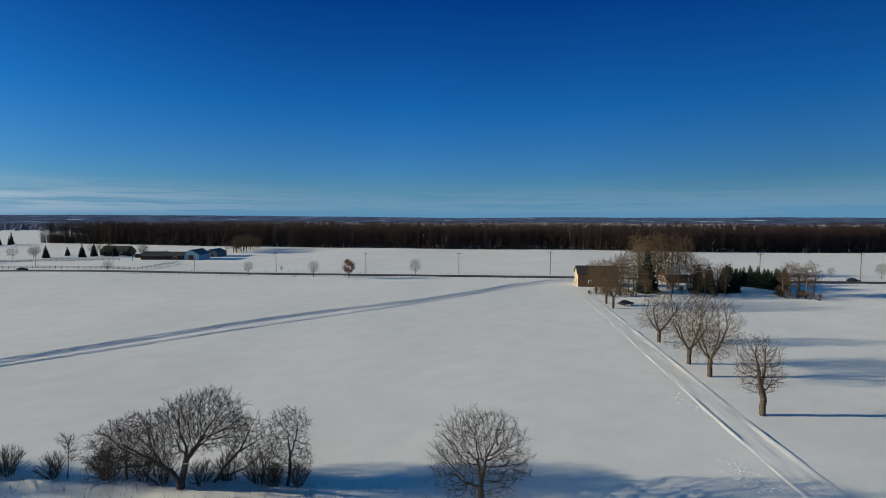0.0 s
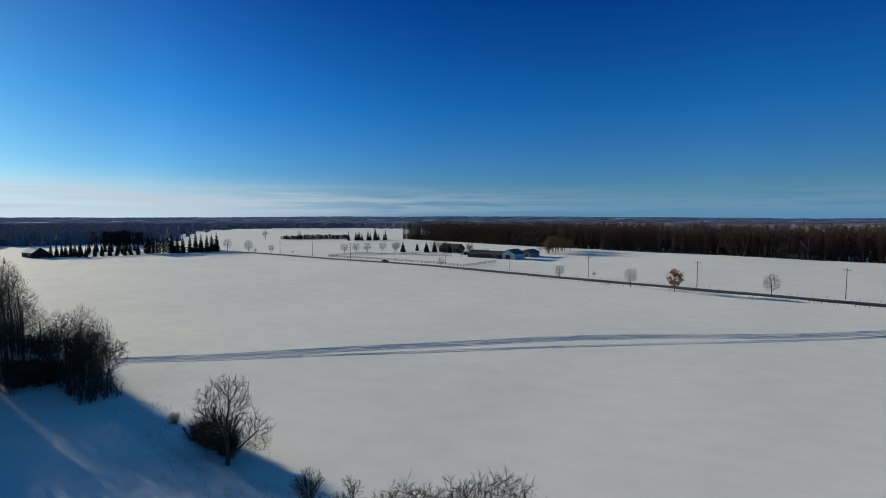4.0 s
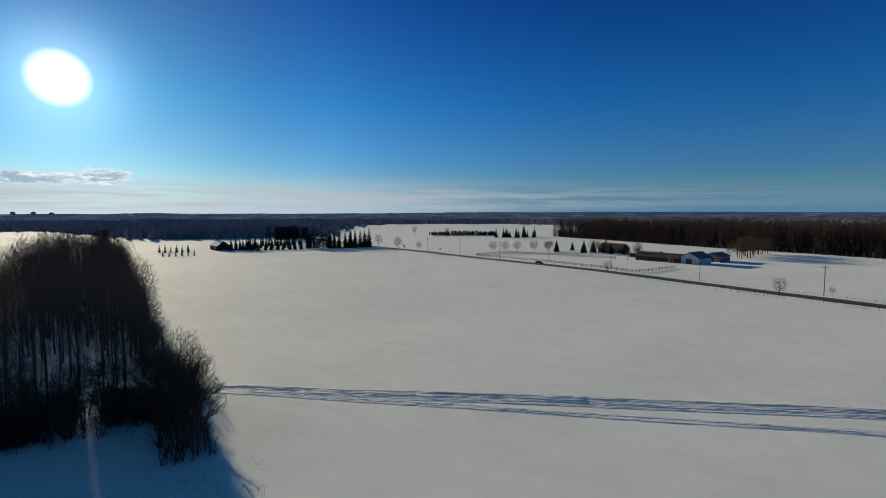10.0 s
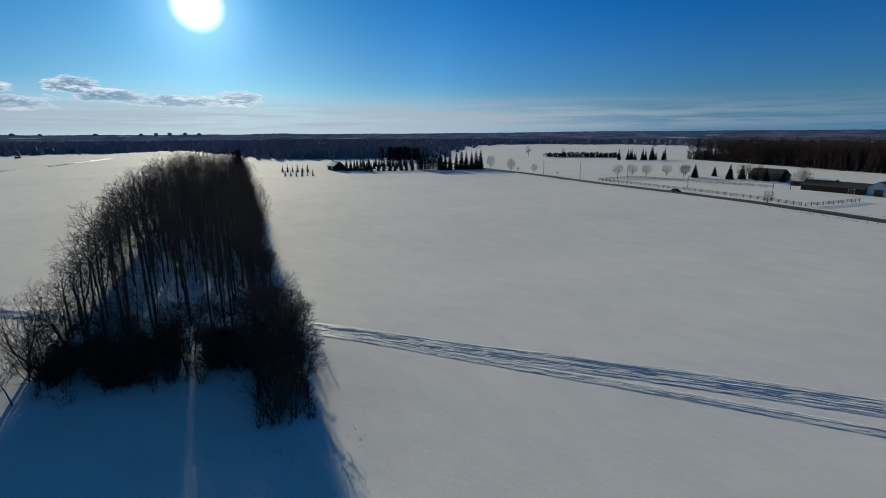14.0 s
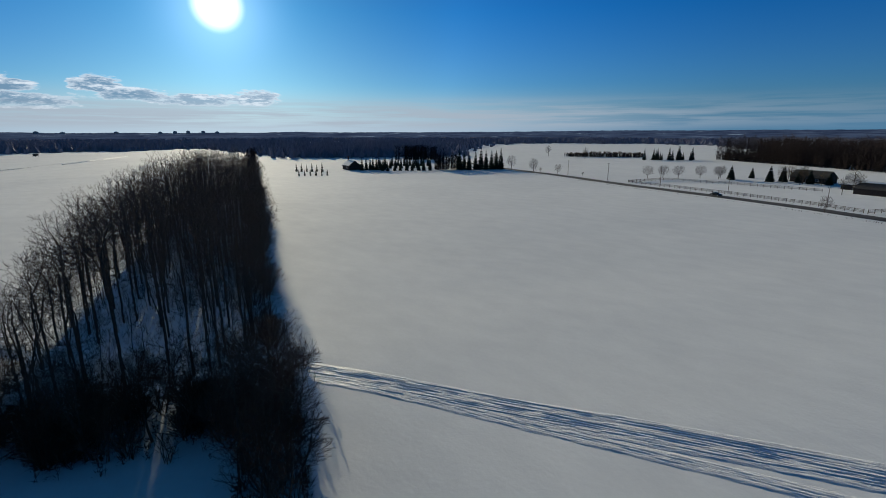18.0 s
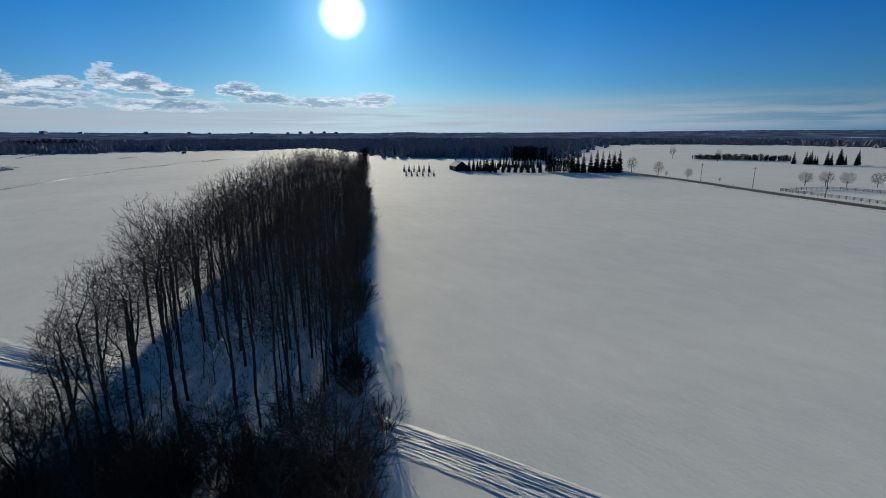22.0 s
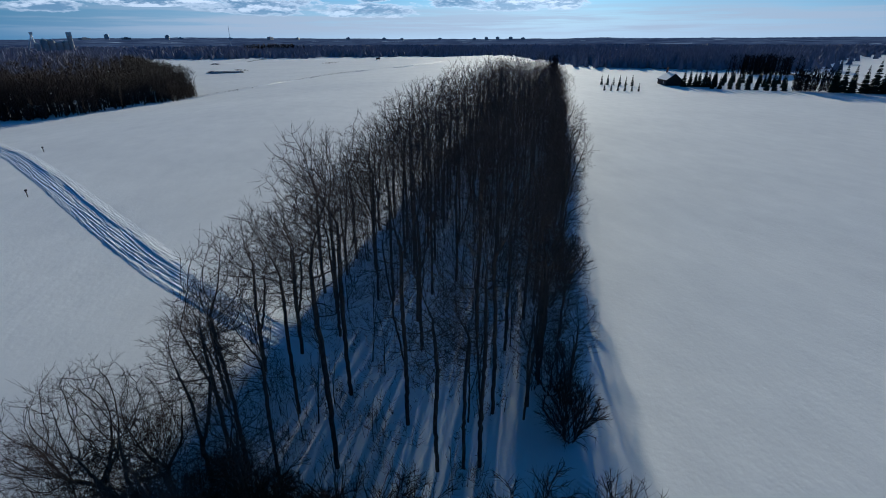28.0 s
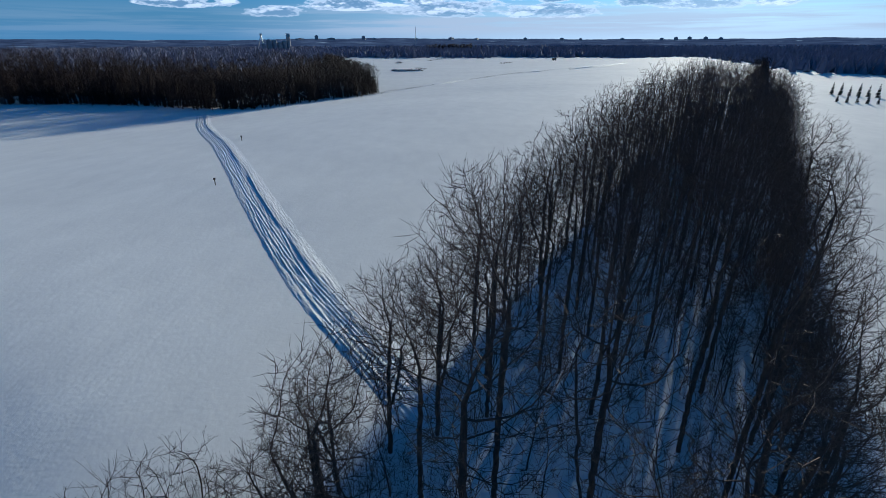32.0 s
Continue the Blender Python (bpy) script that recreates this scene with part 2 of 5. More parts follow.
METAL = material("galvanised_metal", speckled((0.42, 0.43, 0.44), (0.55, 0.56, 0.57), 1.0), 0.45, 0.7)
STONE_TAN = material("tan_siding", speckled((0.38, 0.30, 0.20), (0.50, 0.41, 0.28), 1.5), 0.8, bump=0.02)
BROWN_BOARD = material("brown_boards", speckled((0.075, 0.045, 0.03), (0.14, 0.085, 0.055), 1.2), 0.85, bump=0.02)
TEAL_METAL = material("teal_cladding", speckled((0.30, 0.46, 0.52), (0.40, 0.56, 0.62), 0.8), 0.5)
GREY_BOARD = material("grey_siding", speckled((0.14, 0.14, 0.145), (0.24, 0.24, 0.24), 1.0), 0.8)
WHITE_PAINT = material("white_paint", speckled((0.70, 0.70, 0.69), (0.82, 0.82, 0.81), 1.0), 0.6)
BRICK_RED = material("red_brick", speckled((0.22, 0.09, 0.06), (0.32, 0.15, 0.10), 2.0), 0.85)
DARK_BOARD = material("dark_boards", speckled((0.028, 0.022, 0.020), (0.05, 0.038, 0.032), 1.2), 0.85, bump=0.02)
GREY_ROOF = material("grey_metal_roof", speckled((0.10, 0.105, 0.11), (0.17, 0.175, 0.18), 0.7), 0.7)
SHINGLE = material("dark_shingle", speckled((0.022, 0.022, 0.024), (0.045, 0.044, 0.046), 1.5), 0.85)
GLASS = material("window_glass", lambda n, p: ((0.02, 0.025, 0.03, 1), None), 0.08, spec=0.6)
CONCRETE = material("concrete", speckled((0.30, 0.30, 0.29), (0.42, 0.42, 0.41), 0.2), 0.8)
BLACK_PAINT = material("black_car_paint", lambda n, p: ((0.012, 0.013, 0.015, 1), None), 0.25, spec=0.5)
RUBBER = material("rubber", speckled((0.015, 0.015, 0.015), (0.03, 0.03, 0.03), 8.0), 0.9)


def hills_material():
    """The far backdrop: wooded hills with pale fields between, blue air haze painted into their glow."""
    mat = bpy.data.materials.new("hazy_hills")
    mat.use_nodes = True
    n = Nodes(mat.node_tree)
    mat.node_tree.nodes.clear()
    place = n.add("ShaderNodeNewGeometry").outputs["Position"]
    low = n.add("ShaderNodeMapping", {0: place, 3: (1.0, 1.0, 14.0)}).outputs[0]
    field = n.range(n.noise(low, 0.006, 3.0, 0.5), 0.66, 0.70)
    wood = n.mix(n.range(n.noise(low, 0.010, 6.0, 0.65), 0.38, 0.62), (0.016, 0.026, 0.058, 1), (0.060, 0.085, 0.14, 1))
    # emission carries the haze colour; the hills take no sunlight
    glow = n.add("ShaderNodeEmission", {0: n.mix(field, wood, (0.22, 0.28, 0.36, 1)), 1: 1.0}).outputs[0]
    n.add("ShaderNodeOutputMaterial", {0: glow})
    return mat


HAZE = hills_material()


# ---- mesh helpers ----
def soft_step(v, a, b):
    u = np.clip((v - a) / (b - a), 0.0, 1.0)
    return u * u * (3 - 2 * u)


def ground_z(x, y):
    """The gentle swell of the fields, and the low rise that carries the woodlot and the field south of it."""
    along, across = -0.8 * (x + 95) - 0.6 * (y + 16), 0.6 * (x + 95) - 0.8 * (y + 16)
    rise = soft_step(along, -8.0, 24.0) * np.interp(across, (-22, -4, 10, 25, 39, 76, 110, 175), (0, 0.9, 1.7, 2.4, 3.3, 4.4, 4.0, 0))
    return rise + 0.16 * np.sin(x / 23.0 + 1.4 * np.sin(y / 41.0)) + 0.13 * np.sin(y / 29.0 + 1.1 * np.sin(x / 37.0)) + 0.03 * np.sin(x / 6.1 + y / 8.3)


def mesh_of(name, verts, faces, mat, smooth=False):
    me = bpy.data.meshes.new(name)
    me.from_pydata(verts if isinstance(verts, list) else verts.tolist(), [], faces if isinstance(faces, list) else faces.tolist())
    me.materials.append(mat)
    if smooth:
        me.polygons.foreach_set("use_smooth", [True] * len(me.polygons))
    me.update()
    return me


def under(ob, parent):
    ob.parent = parent
    return ob


def part(name, bm, mat, parent, label=""):
    """Links a bmesh as one mesh object under a thing or a part."""
    me = bpy.data.meshes.new(name)
    bm.to_mesh(me)
    bm.free()
    me.materials.append(mat)
    ob = new(name, me)
    ob.parent = parent
    return tagged(ob, label)


def box(bm, x0, x1, y0, y1, z0, z1, bevel=0.0):
    made = bmesh.ops.create_cube(bm, size=1.0)
    bmesh.ops.transform(bm, matrix=Matrix.LocRotScale(((x0 + x1) / 2, (y0 + y1) / 2, (z0 + z1) / 2), None, (x1 - x0, y1 - y0, z1 - z0)), verts=made["verts"])
    if bevel:
        edges = list({e for v in made["verts"] for e in v.link_edges})
        bmesh.ops.bevel(bm, geom=edges, offset=bevel, segments=1, affect="EDGES")
    return bm


def rod(bm, a, b, r0, r1=None, sides=8):
    a, b = Vector(a), Vector(b)
    m = Matrix.Translation((a + b) / 2) @ (b - a).to_track_quat("Z", "Y").to_matrix().to_4x4()
    bmesh.ops.create_cone(bm, cap_ends=True, segments=sides, radius1=r0, radius2=r0 if r1 is None else r1, depth=(b - a).length, matrix=m)
    return bm


def prism(bm, outline, y0, y1):
    """An outline in x and z, drawn out along y."""
    a = [bm.verts.new((x, y0, z)) for x, z in outline]
    b = [bm.verts.new((x, y1, z)) for x, z in outline]
    k = len(a)
    bm.faces.new(a), bm.faces.new(b[::-1])
    for i in range(k):
        bm.faces.new((a[i], b[i], b[(i + 1) % k], a[(i + 1) % k]))
    bmesh.ops.recalc_face_normals(bm, faces=bm.faces)
    return bm


def thing(name, x, y, turn=0.0, label="", category="", group="", z=None):
    ob = new(name)
    ob.matrix_world = pose(x, y, float(ground_z(x, y)) if z is None else z, 0, 0, turn)
    return tagged(ob, label, category, group)


# ---- trees ----
def tubes(segments):
    """Tapered tubes for limbs; twigs end in a point."""
    verts, faces = [], []
    for p, q, r0, r1, sides in segments:
        d = q - p
        d /= np.linalg.norm(d) + 1e-9
        side = np.cross(d, (0.0, 0.0, 1.0) if abs(d[2]) < 0.9 else (1.0, 0.0, 0.0))
        side /= np.linalg.norm(side)
        up, base = np.cross(d, side), len(verts)
        ring = [(math.cos(2 * math.pi * k / sides), math.sin(2 * math.pi * k / sides)) for k in range(sides)]
        verts += [tuple(p + r0 * (c * side + s * up)) for c, s in ring]
        if r1 <= 0:
            verts.append(tuple(q))
            faces += [(base + k, base + (k + 1) % sides, base + sides) for k in range(sides)]
        else:
            verts += [tuple(q + r1 * (c * side + s * up)) for c, s in ring]
            faces += [(base + k, base + (k + 1) % sides, base + sides + (k + 1) % sides, base + sides + k) for k in range(sides)]
    return verts, faces


def reach(p, d, crown):
    """How far the crown's outline lies from p along d; crown: middle height, half width, half height."""
    mid, wide, high = crown
    o = np.array((p[0] / wide, p[1] / wide, (p[2] - mid) / high))
    v = np.array((d[0] / wide, d[1] / wide, d[2] / high))
    a, b, c = v @ v, o @ v, o @ o - 1
    return (-b + math.sqrt(max(b * b - a * c, 0.0))) / a if c < 0 else 0.0


def grow(rng, out, p, d, length, r, level, form, crown):
    """One limb and all that grows from it. form: a row for each level of steps, wander, lift, children, start, ratio, angle."""
    steps, wander, lift, kids, start, ratio, angle = form[level]
    last = level == len(form) - 1
    sides = (8, 5, 4, 3, 3)[level] if len(form) > 4 else (7, 4, 3, 3)[level]
    due, thin = 0.0, (0.03, 0.016, 0.010, 0.007, 0.006)[level]
    for i in range(steps):
        d = d + rng.normal(0, wander, 3) + np.array((0, 0, lift))
        d = d / np.linalg.norm(d)
        q = p + d * (length / steps)
        t0, t1 = i / steps, (i + 1) / steps
        r0, r1 = max(r * (1 - 0.85 * t0), thin), max(r * (1 - 0.85 * t1), thin)
        out.append((level, p, q, r0, 0.0 if last and i == steps - 1 else r1, sides))
        if not last and t1 > start:
            due += kids / (steps * (1 - start))
            while due >= 1 or (i == steps - 1 and due > 0.4):
                due -= 1
                around, lean = rng.uniform(0, 2 * math.pi), radians(angle) * rng.uniform(0.6, 1.3)
                side = np.cross(d, (0.3, 0.2, 1.0) if abs(d[2]) < 0.95 else (1.0, 0.0, 0.2))
                side /= np.linalg.norm(side)
                side = math.cos(around) * side + math.sin(around) * np.cross(d, side)
                kid = math.cos(lean) * d + math.sin(lean) * side
                if kid[2] < -0.25:
                    kid[2] *= 0.3
                kid = kid / np.linalg.norm(kid)
                at = p + (q - p) * rng.uniform(0.1, 1.0)
                room = reach(at, kid, crown)
                if level == 0:
                    size = room * rng.uniform(0.72, 1.05)
                else:
                    size = min(length * ratio * rng.uniform(0.6, 1.3), room * rng.uniform(0.8, 1.1) + 0.25)
                if size > 0.12:
                    grow(rng, out, at, kid, size, min(max(r1 * 0.55, thin * 0.7), 0.05 + 0.011 * size), level + 1, form, crown)
        p = q


FORMS = {
    # steps, wander, lift, children, start, ratio, angle; then the crown as shares of the height
    "thin": ([(8, 0.035, 0.015, 16, 0.38, 0, 46), (5, 0.13, 0.035, 8, 0.12, 0.42, 48), (2, 0.18, 0.01, 6, 0.05, 0.6, 50), (1, 0.1, 0.0, 0, 1, 0, 0)], (0.70, 0.20, 0.32), 0.82),
    "light": ([(5, 0.05, 0.02, 14, 0.25, 0, 48), (3, 0.09, 0.03, 9, 0.12, 0.34, 42), (1, 0.13, 0.04, 6, 0.05, 0.48, 38), (1, 0.12, 0.05, 0, 1, 0, 0)], (0.55, 0.40, 0.46), 0.72),
    "sapling": ([(6, 0.06, 0.02, 10, 0.2, 0, 36), (3, 0.12, 0.06, 7, 0.1, 0.4, 40), (1, 0.1, 0.05, 0, 1, 0, 0)], (0.6, 0.18, 0.42), 0.92),
    "brush": ([(3, 0.14, 0.05, 6, 0.1, 0, 40), (2, 0.18, 0.05, 7, 0.1, 0.42, 42), (1, 0.18, 0.04, 0, 1, 0, 0)], (0.45, 0.62, 0.55), 0.85),
    "canopy": ([(5, 0.07, 0.02, 14, 0.34, 0, 54), (6, 0.12, 0.03, 13, 0.1, 0.42, 46), (3, 0.16, 0.015, 8, 0.05, 0.5, 46), (1, 0.1, 0.0, 0, 1, 0, 0)], (0.63, 0.38, 0.38), 0.68),
    "shrub": ([(4, 0.12, 0.05, 9, 0.1, 0, 38), (4, 0.16, 0.05, 9, 0.1, 0.40, 40), (1, 0.18, 0.04, 0, 1, 0, 0)], (0.45, 0.55, 0.55), 0.85),
}


def bare_tree(name, form, height, girth, seed, label, twig, stems=1, group="", tilt=0.06, least=0.0):
    """A leafless tree at the origin: trunk and crown under an Empty at its foot."""
    rng = np.random.default_rng(seed)
    out = []
    rows, (mid, wide, high), stem = FORMS[form]
    crown = (mid * height, wide * height, high * height)
    for k in range(stems):
        a = rng.uniform(0, 6.28) if stems < 3 else 6.283 * (k + rng.uniform(-0.2, 0.2)) / stems
        lean = rng.uniform(0.2, 0.6) if stems > 1 else tilt * rng.uniform(0, 1)
        d = np.array((math.cos(a) * lean, math.sin(a) * lean, 1.0))
        foot = np.array((math.cos(a) * 0.25, math.sin(a) * 0.25, -0.15)) if stems > 1 else np.array((0, 0, -0.15))
        grow(rng, out, foot, d / np.linalg.norm(d), height * stem * (rng.uniform(0.7, 1.0) if stems > 1 else 1.0), girth / (1 if stems == 1 else 1.6), 0, rows, crown)
    root = tagged(new(name), label, "shrub" if form in ("shrub", "brush") else "tree", group)
    wood = tubes([s[1:] for s in out if s[0] == 0])
    fine = tubes([(p, q, max(r0, least), max(r1, least) if r1 else 0.0, k) for lvl, p, q, r0, r1, k in out if lvl > 0])
    under(new("trunk", mesh_of("trunk", *wood, BARK, True)), root)
    under(new("crown", mesh_of("crown", *fine, twig)), root)
    return root


def crown_cloud(rng, lobes, count):
    """Places for buds in a crown of rounded lobes (x, y, z and three half widths), thicker towards its skin."""
    size = np.array([l[3] * l[4] * l[5] for l in lobes])
    pick = rng.choice(len(lobes), count, p=size / size.sum())
    way = rng.normal(0, 1, (count, 3))
    way /= np.linalg.norm(way, axis=1)[:, None]
    far = rng.uniform(0.02, 1, count) ** (1 / 3.4) * (1 + 0.09 * rng.normal(0, 1, count))
    lob = np.array(lobes, float)[pick]
    return lob[:, :3] + way * far[:, None] * lob[:, 3:]


def colonise(rng, buds, stems, step, kill, sight, lift, rounds=120):
    """Lets limbs grow from the stems towards the buds, each bud drawing the limb nearest to it."""
    pos, parent = [], []
    for stem in stems:
        pts, last = np.array(stem, float), -1
        if pos:
            apart = np.linalg.norm(np.array(pos) - pts[0], axis=1)
            last = int(apart.argmin()) if apart.min() < 0.9 else -1
        for p, q in zip(pts[:-1], pts[1:]):
            n = max(1, int(np.linalg.norm(q - p) / step))
            for k in range(n):
                pos.append(p + (q - p) * (k + (last >= 0)) / n + rng.normal(0, 0.03, 3) * (last >= 0))
                parent.append(last)
                last = len(pos) - 1
    pos = np.array(pos)
    gap = np.linalg.norm(buds[:, None] - pos[None], axis=2)
    near, dist = gap.argmin(1), gap.min(1)
    made = {}
    for _ in range(rounds):
        live = dist < sight
        if not live.any():
            break
        pull = np.zeros((len(pos), 3))
        to = buds[live] - pos[near[live]]
        np.add.at(pull, near[live], to / (np.linalg.norm(to, axis=1)[:, None] + 1e-9))
        who = np.unique(near[live])
        who = who[[made.get(int(w), 0) < 3 for w in who]]
        if not len(who):
            break
        d = pull[who] / (np.linalg.norm(pull[who], axis=1)[:, None] + 1e-9) + rng.normal(0, 0.08, (len(who), 3)) + (0, 0, lift)
        fresh = pos[who] + step * d / np.linalg.norm(d, axis=1)[:, None]
        for w in who:
            made[int(w)] = made.get(int(w), 0) + 1
        base = len(pos)
        pos = np.concatenate([pos, fresh])
        parent += [int(w) for w in who]
        gap = np.linalg.norm(buds[:, None] - fresh[None], axis=2)
        k = gap.argmin(1)
        closer = gap[np.arange(len(buds)), k] < dist
        near = np.where(closer, base + k, near)
        dist = np.where(closer, gap[np.arange(len(buds)), k], dist)
        keep = dist > kill
        buds, near, dist = buds[keep], near[keep], dist[keep]
        if not len(buds):
            break
    return pos, parent


def limb_tree(name, stems, lobes, seed, label, twig, girth, buds=700, step=0.4, kill=0.6, sight=6.0, lift=0.12, tip=0.010, sprays=3, spray=0.7, group="", category="tree", rise=0.2, keep=2, fine=1, limb=0.60):
    """A leafless tree whose limbs fill a rounded crown, ending in sprays of fine twigs."""
    rng = np.random.default_rng(seed)
    pos, parent = colonise(rng, crown_cloud(rng, lobes, buds), stems, step, kill, sight, lift)
    n = len(pos)
    kids = [[] for _ in range(n)]
    for i, p in enumerate(parent):
        if p >= 0:
            kids[p].append(i)
    tips = np.array([0.0 if kids[i] else 1.0 for i in range(n)])
    for i in range(n - 1, -1, -1):
        if parent[i] >= 0:
            tips[parent[i]] += tips[i]
    rad = np.maximum(girth * (tips / tips.max()) ** limb, tip)
    thick, thin = [], []
    starts = [(i, k) for i in range(n) for k in kids[i] if len(kids[i]) > 1 or parent[i] < 0]
    for i, k in starts:
        chain = [i, k]
        while len(kids[chain[-1]]) == 1:
            chain.append(kids[chain[-1]][0])
        stride = 1 if rad[k] > 0.4 * girth else keep
        marks = chain[:-1:stride] + [chain[-1]]
        for a, b in zip(marks[:-1], marks[1:]):
            big = rad[b] > 0.34 * girth
            r0 = min(rad[a], rad[b] * (1.25 if a == i and parent[i] >= 0 else 3.0))
            (thick if big else thin).append((pos[a], pos[b], r0, rad[b], 7 if big else 5 if rad[b] > 0.06 else 3))
    for i in range(n):
        if parent[i] < 0 or tips[i] > 5.5:
            continue
        d = pos[i] - pos[parent[i]]
        d = d / (np.linalg.norm(d) + 1e-9)
        for _ in range(sprays if not kids[i] else 2):
            w = d + rng.normal(0, 0.36, 3) + (0, 0, rise)
            w = w / np.linalg.norm(w) * spray * rng.uniform(0.5, 1.35)
            thin.append((pos[i], pos[i] + w, tip * 0.9, 0.0, 3))
            for t in rng.uniform(0.2, 0.8, fine):
                v = w * 0.6 + rng.normal(0, 0.18, 3) * spray
                thin.append((pos[i] + w * t, pos[i] + w * t + v, tip * 0.7, 0.0, 3))
    root = tagged(new(name), label, category, group)
    under(new("trunk", mesh_of("trunk", *tubes(thick), BARK, True)), root)
    under(new("crown", mesh_of("crown", *tubes(thin), twig)), root)
    return root


def wood_tree(name, height, wide, low, seed, label, girth, buds, step, tip, group, forked=False, twig=None, sprays=3, keep=2, fine=1, limb=0.60):
    """A tree of the woods: a tall stem, perhaps forked, and a crown of a few lobes from the share low of its height upwards."""
    rng = np.random.default_rng(seed + 5000)
    h, c = height, height * (low + 1) / 2
    stem = [(0, 0, -0.2)] + [(rng.normal(0, 0.11) * k, rng.normal(0, 0.11) * k, h * t) for k, t in ((0.6, 0.25), (1.2, 0.5), (1.6, 0.72))]
    stems = [stem]
    if forked:
        a, x, y = rng.uniform(0, 6.28), *stem[1][:2]
        stems.append([stem[1], (x + math.cos(a) * 0.9, y + math.sin(a) * 0.9, h * 0.42), (x + math.cos(a) * 1.9, y + math.sin(a) * 1.9, h * 0.70)])
    lobes = [(rng.normal(0, 0.25) * wide, rng.normal(0, 0.25) * wide, c + 0.06 * h, wide * 0.85, wide * 0.85, (1 - low) * h * 0.46)]
    for k in range(3):
        a = 2.1 * k + rng.uniform(0, 1)
        lobes.append((math.cos(a) * wide * 0.55, math.sin(a) * wide * 0.55, c + rng.uniform(-0.16, 0.1) * h, wide * 0.5, wide * 0.5, (1 - low) * h * 0.26))
    return limb_tree(name, stems, lobes, seed, label, twig or TWIG, girth, buds, step, step * 1.1, 7.0, 0.24, tip, sprays, step * 1.7, group, keep=keep, fine=fine, limb=limb)


def place_tree(src, x, y, turn, scale, z=None, label=""):
    ob = copy_thing(src, pose(x, y, float(ground_z(x, y)) if z is None else z, 0, 0, turn) @ Matrix.Scale(scale, 4))
    if label:
        ob["label"] = label
    return ob


def conifer(name, height, radius, seed, label, group="", tiers=16):
    """A spruce: a stem and drooping boughs, each of many sprays."""
    rng = np.random.default_rng(seed)
    verts, faces = [], []
    for i in range(tiers):
        t = (i + rng.uniform(0, 0.6)) / tiers
        z, reach = height * (0.05 + 0.93 * t), radius * (1 - t) ** 0.8 * rng.uniform(0.85, 1.05) + 0.12
        for k in range(int(9 + 12 * (1 - t))):
            a, l = rng.uniform(0, 6.283), reach * rng.uniform(0.7, 1.12)
            c, s, w, dz = math.cos(a), math.sin(a), l * 0.30 + 0.12, -0.30 * l
            b = len(verts)
            verts += [(0, 0, z), (c * l * 0.6 - s * w, s * l * 0.6 + c * w, z + dz * 0.6 - 0.12), (c * l, s * l, z + dz + 0.1 * l),
                      (c * l * 0.6 + s * w, s * l * 0.6 - c * w, z + dz * 0.6 - 0.12), (c * l * 0.55, s * l * 0.55, z + dz * 0.45 + 0.16 * w + 0.08), (c * l * 0.5, s * l * 0.5, z + dz - 0.2 * w)]
            faces += [(b, b + 1, b + 4), (b + 1, b + 2, b + 4), (b + 2, b + 3, b + 4), (b + 3, b, b + 4), (b, b + 5, b + 1), (b + 1, b + 5, b + 2), (b + 2, b + 5, b + 3), (b + 3, b + 5, b)]
    root = tagged(new(name), label, "conifer", group)
    stem = tubes([(np.array((0, 0, -0.2)), np.array((0, 0, height)), height * 0.016 + 0.04, 0.0, 6)])
    under(new("trunk", mesh_of("trunk", *stem, BARK)), root)
    under(new("crown", mesh_of("crown", verts, faces, NEEDLES)), root)
    return root


def away(ob):
    """Takes a pattern tree and its parts out of the scene once its copies stand."""
    for o in (*ob.children_recursive, ob):
        bpy.data.objects.remove(o)


# ---- ground: one sheet to the horizon ----
def spread_axis(lo, hi, step, far):
    inner = np.arange(lo, hi + step, step)
    grow_out = step * 1.25 ** np.arange(1, 60)
    right = hi + np.cumsum(grow_out)
    left = lo - np.cumsum(grow_out)
    right, left = right[right < far], left[left > -far]
    return np.concatenate(([-far], left[::-1], inner, right, [far]))


def make_ground():
    xs, ys = spread_axis(-420, 120, 3.0, 4900), spread_axis(-320, 320, 3.0, 4900)
    gx, gy = np.meshgrid(xs, ys)
    gz = ground_z(gx, gy)
    far = np.hypot(gx + 60, gy)
    gz = gz * np.clip(1.5 - far / 1200, 0, 1)
    verts = np.stack([gx, gy, gz], -1).reshape(-1, 3)
    nx, ny = len(xs), len(ys)
    i = (np.arange(ny - 1)[:, None] * nx + np.arange(nx - 1)[None]).ravel()
    faces = np.stack([i, i + 1, i + nx + 1, i + nx], -1)
    tagged(new("ground", mesh_of("ground", verts, faces, SNOW, True)), "open farm fields under wind-brushed snow", "ground", kind="structure")


make_ground()


def smooth_line(points, step):
    """Points along a soft curve through the given ones."""
    p = np.array(points, float)
    d = np.concatenate(([0], np.cumsum(np.hypot(*np.diff(p, axis=0).T))))
    s = np.arange(0, d[-1], step)
    x, y = np.interp(s, d, p[:, 0]), np.interp(s, d, p[:, 1])
    k = max(3, int(14 / step)) | 1
    pad = lambda v: np.convolve(np.pad(v, k // 2, mode="reflect", reflect_type="odd"), np.ones(k) / k, "valid")
    return np.stack([pad(x), pad(y)], -1)


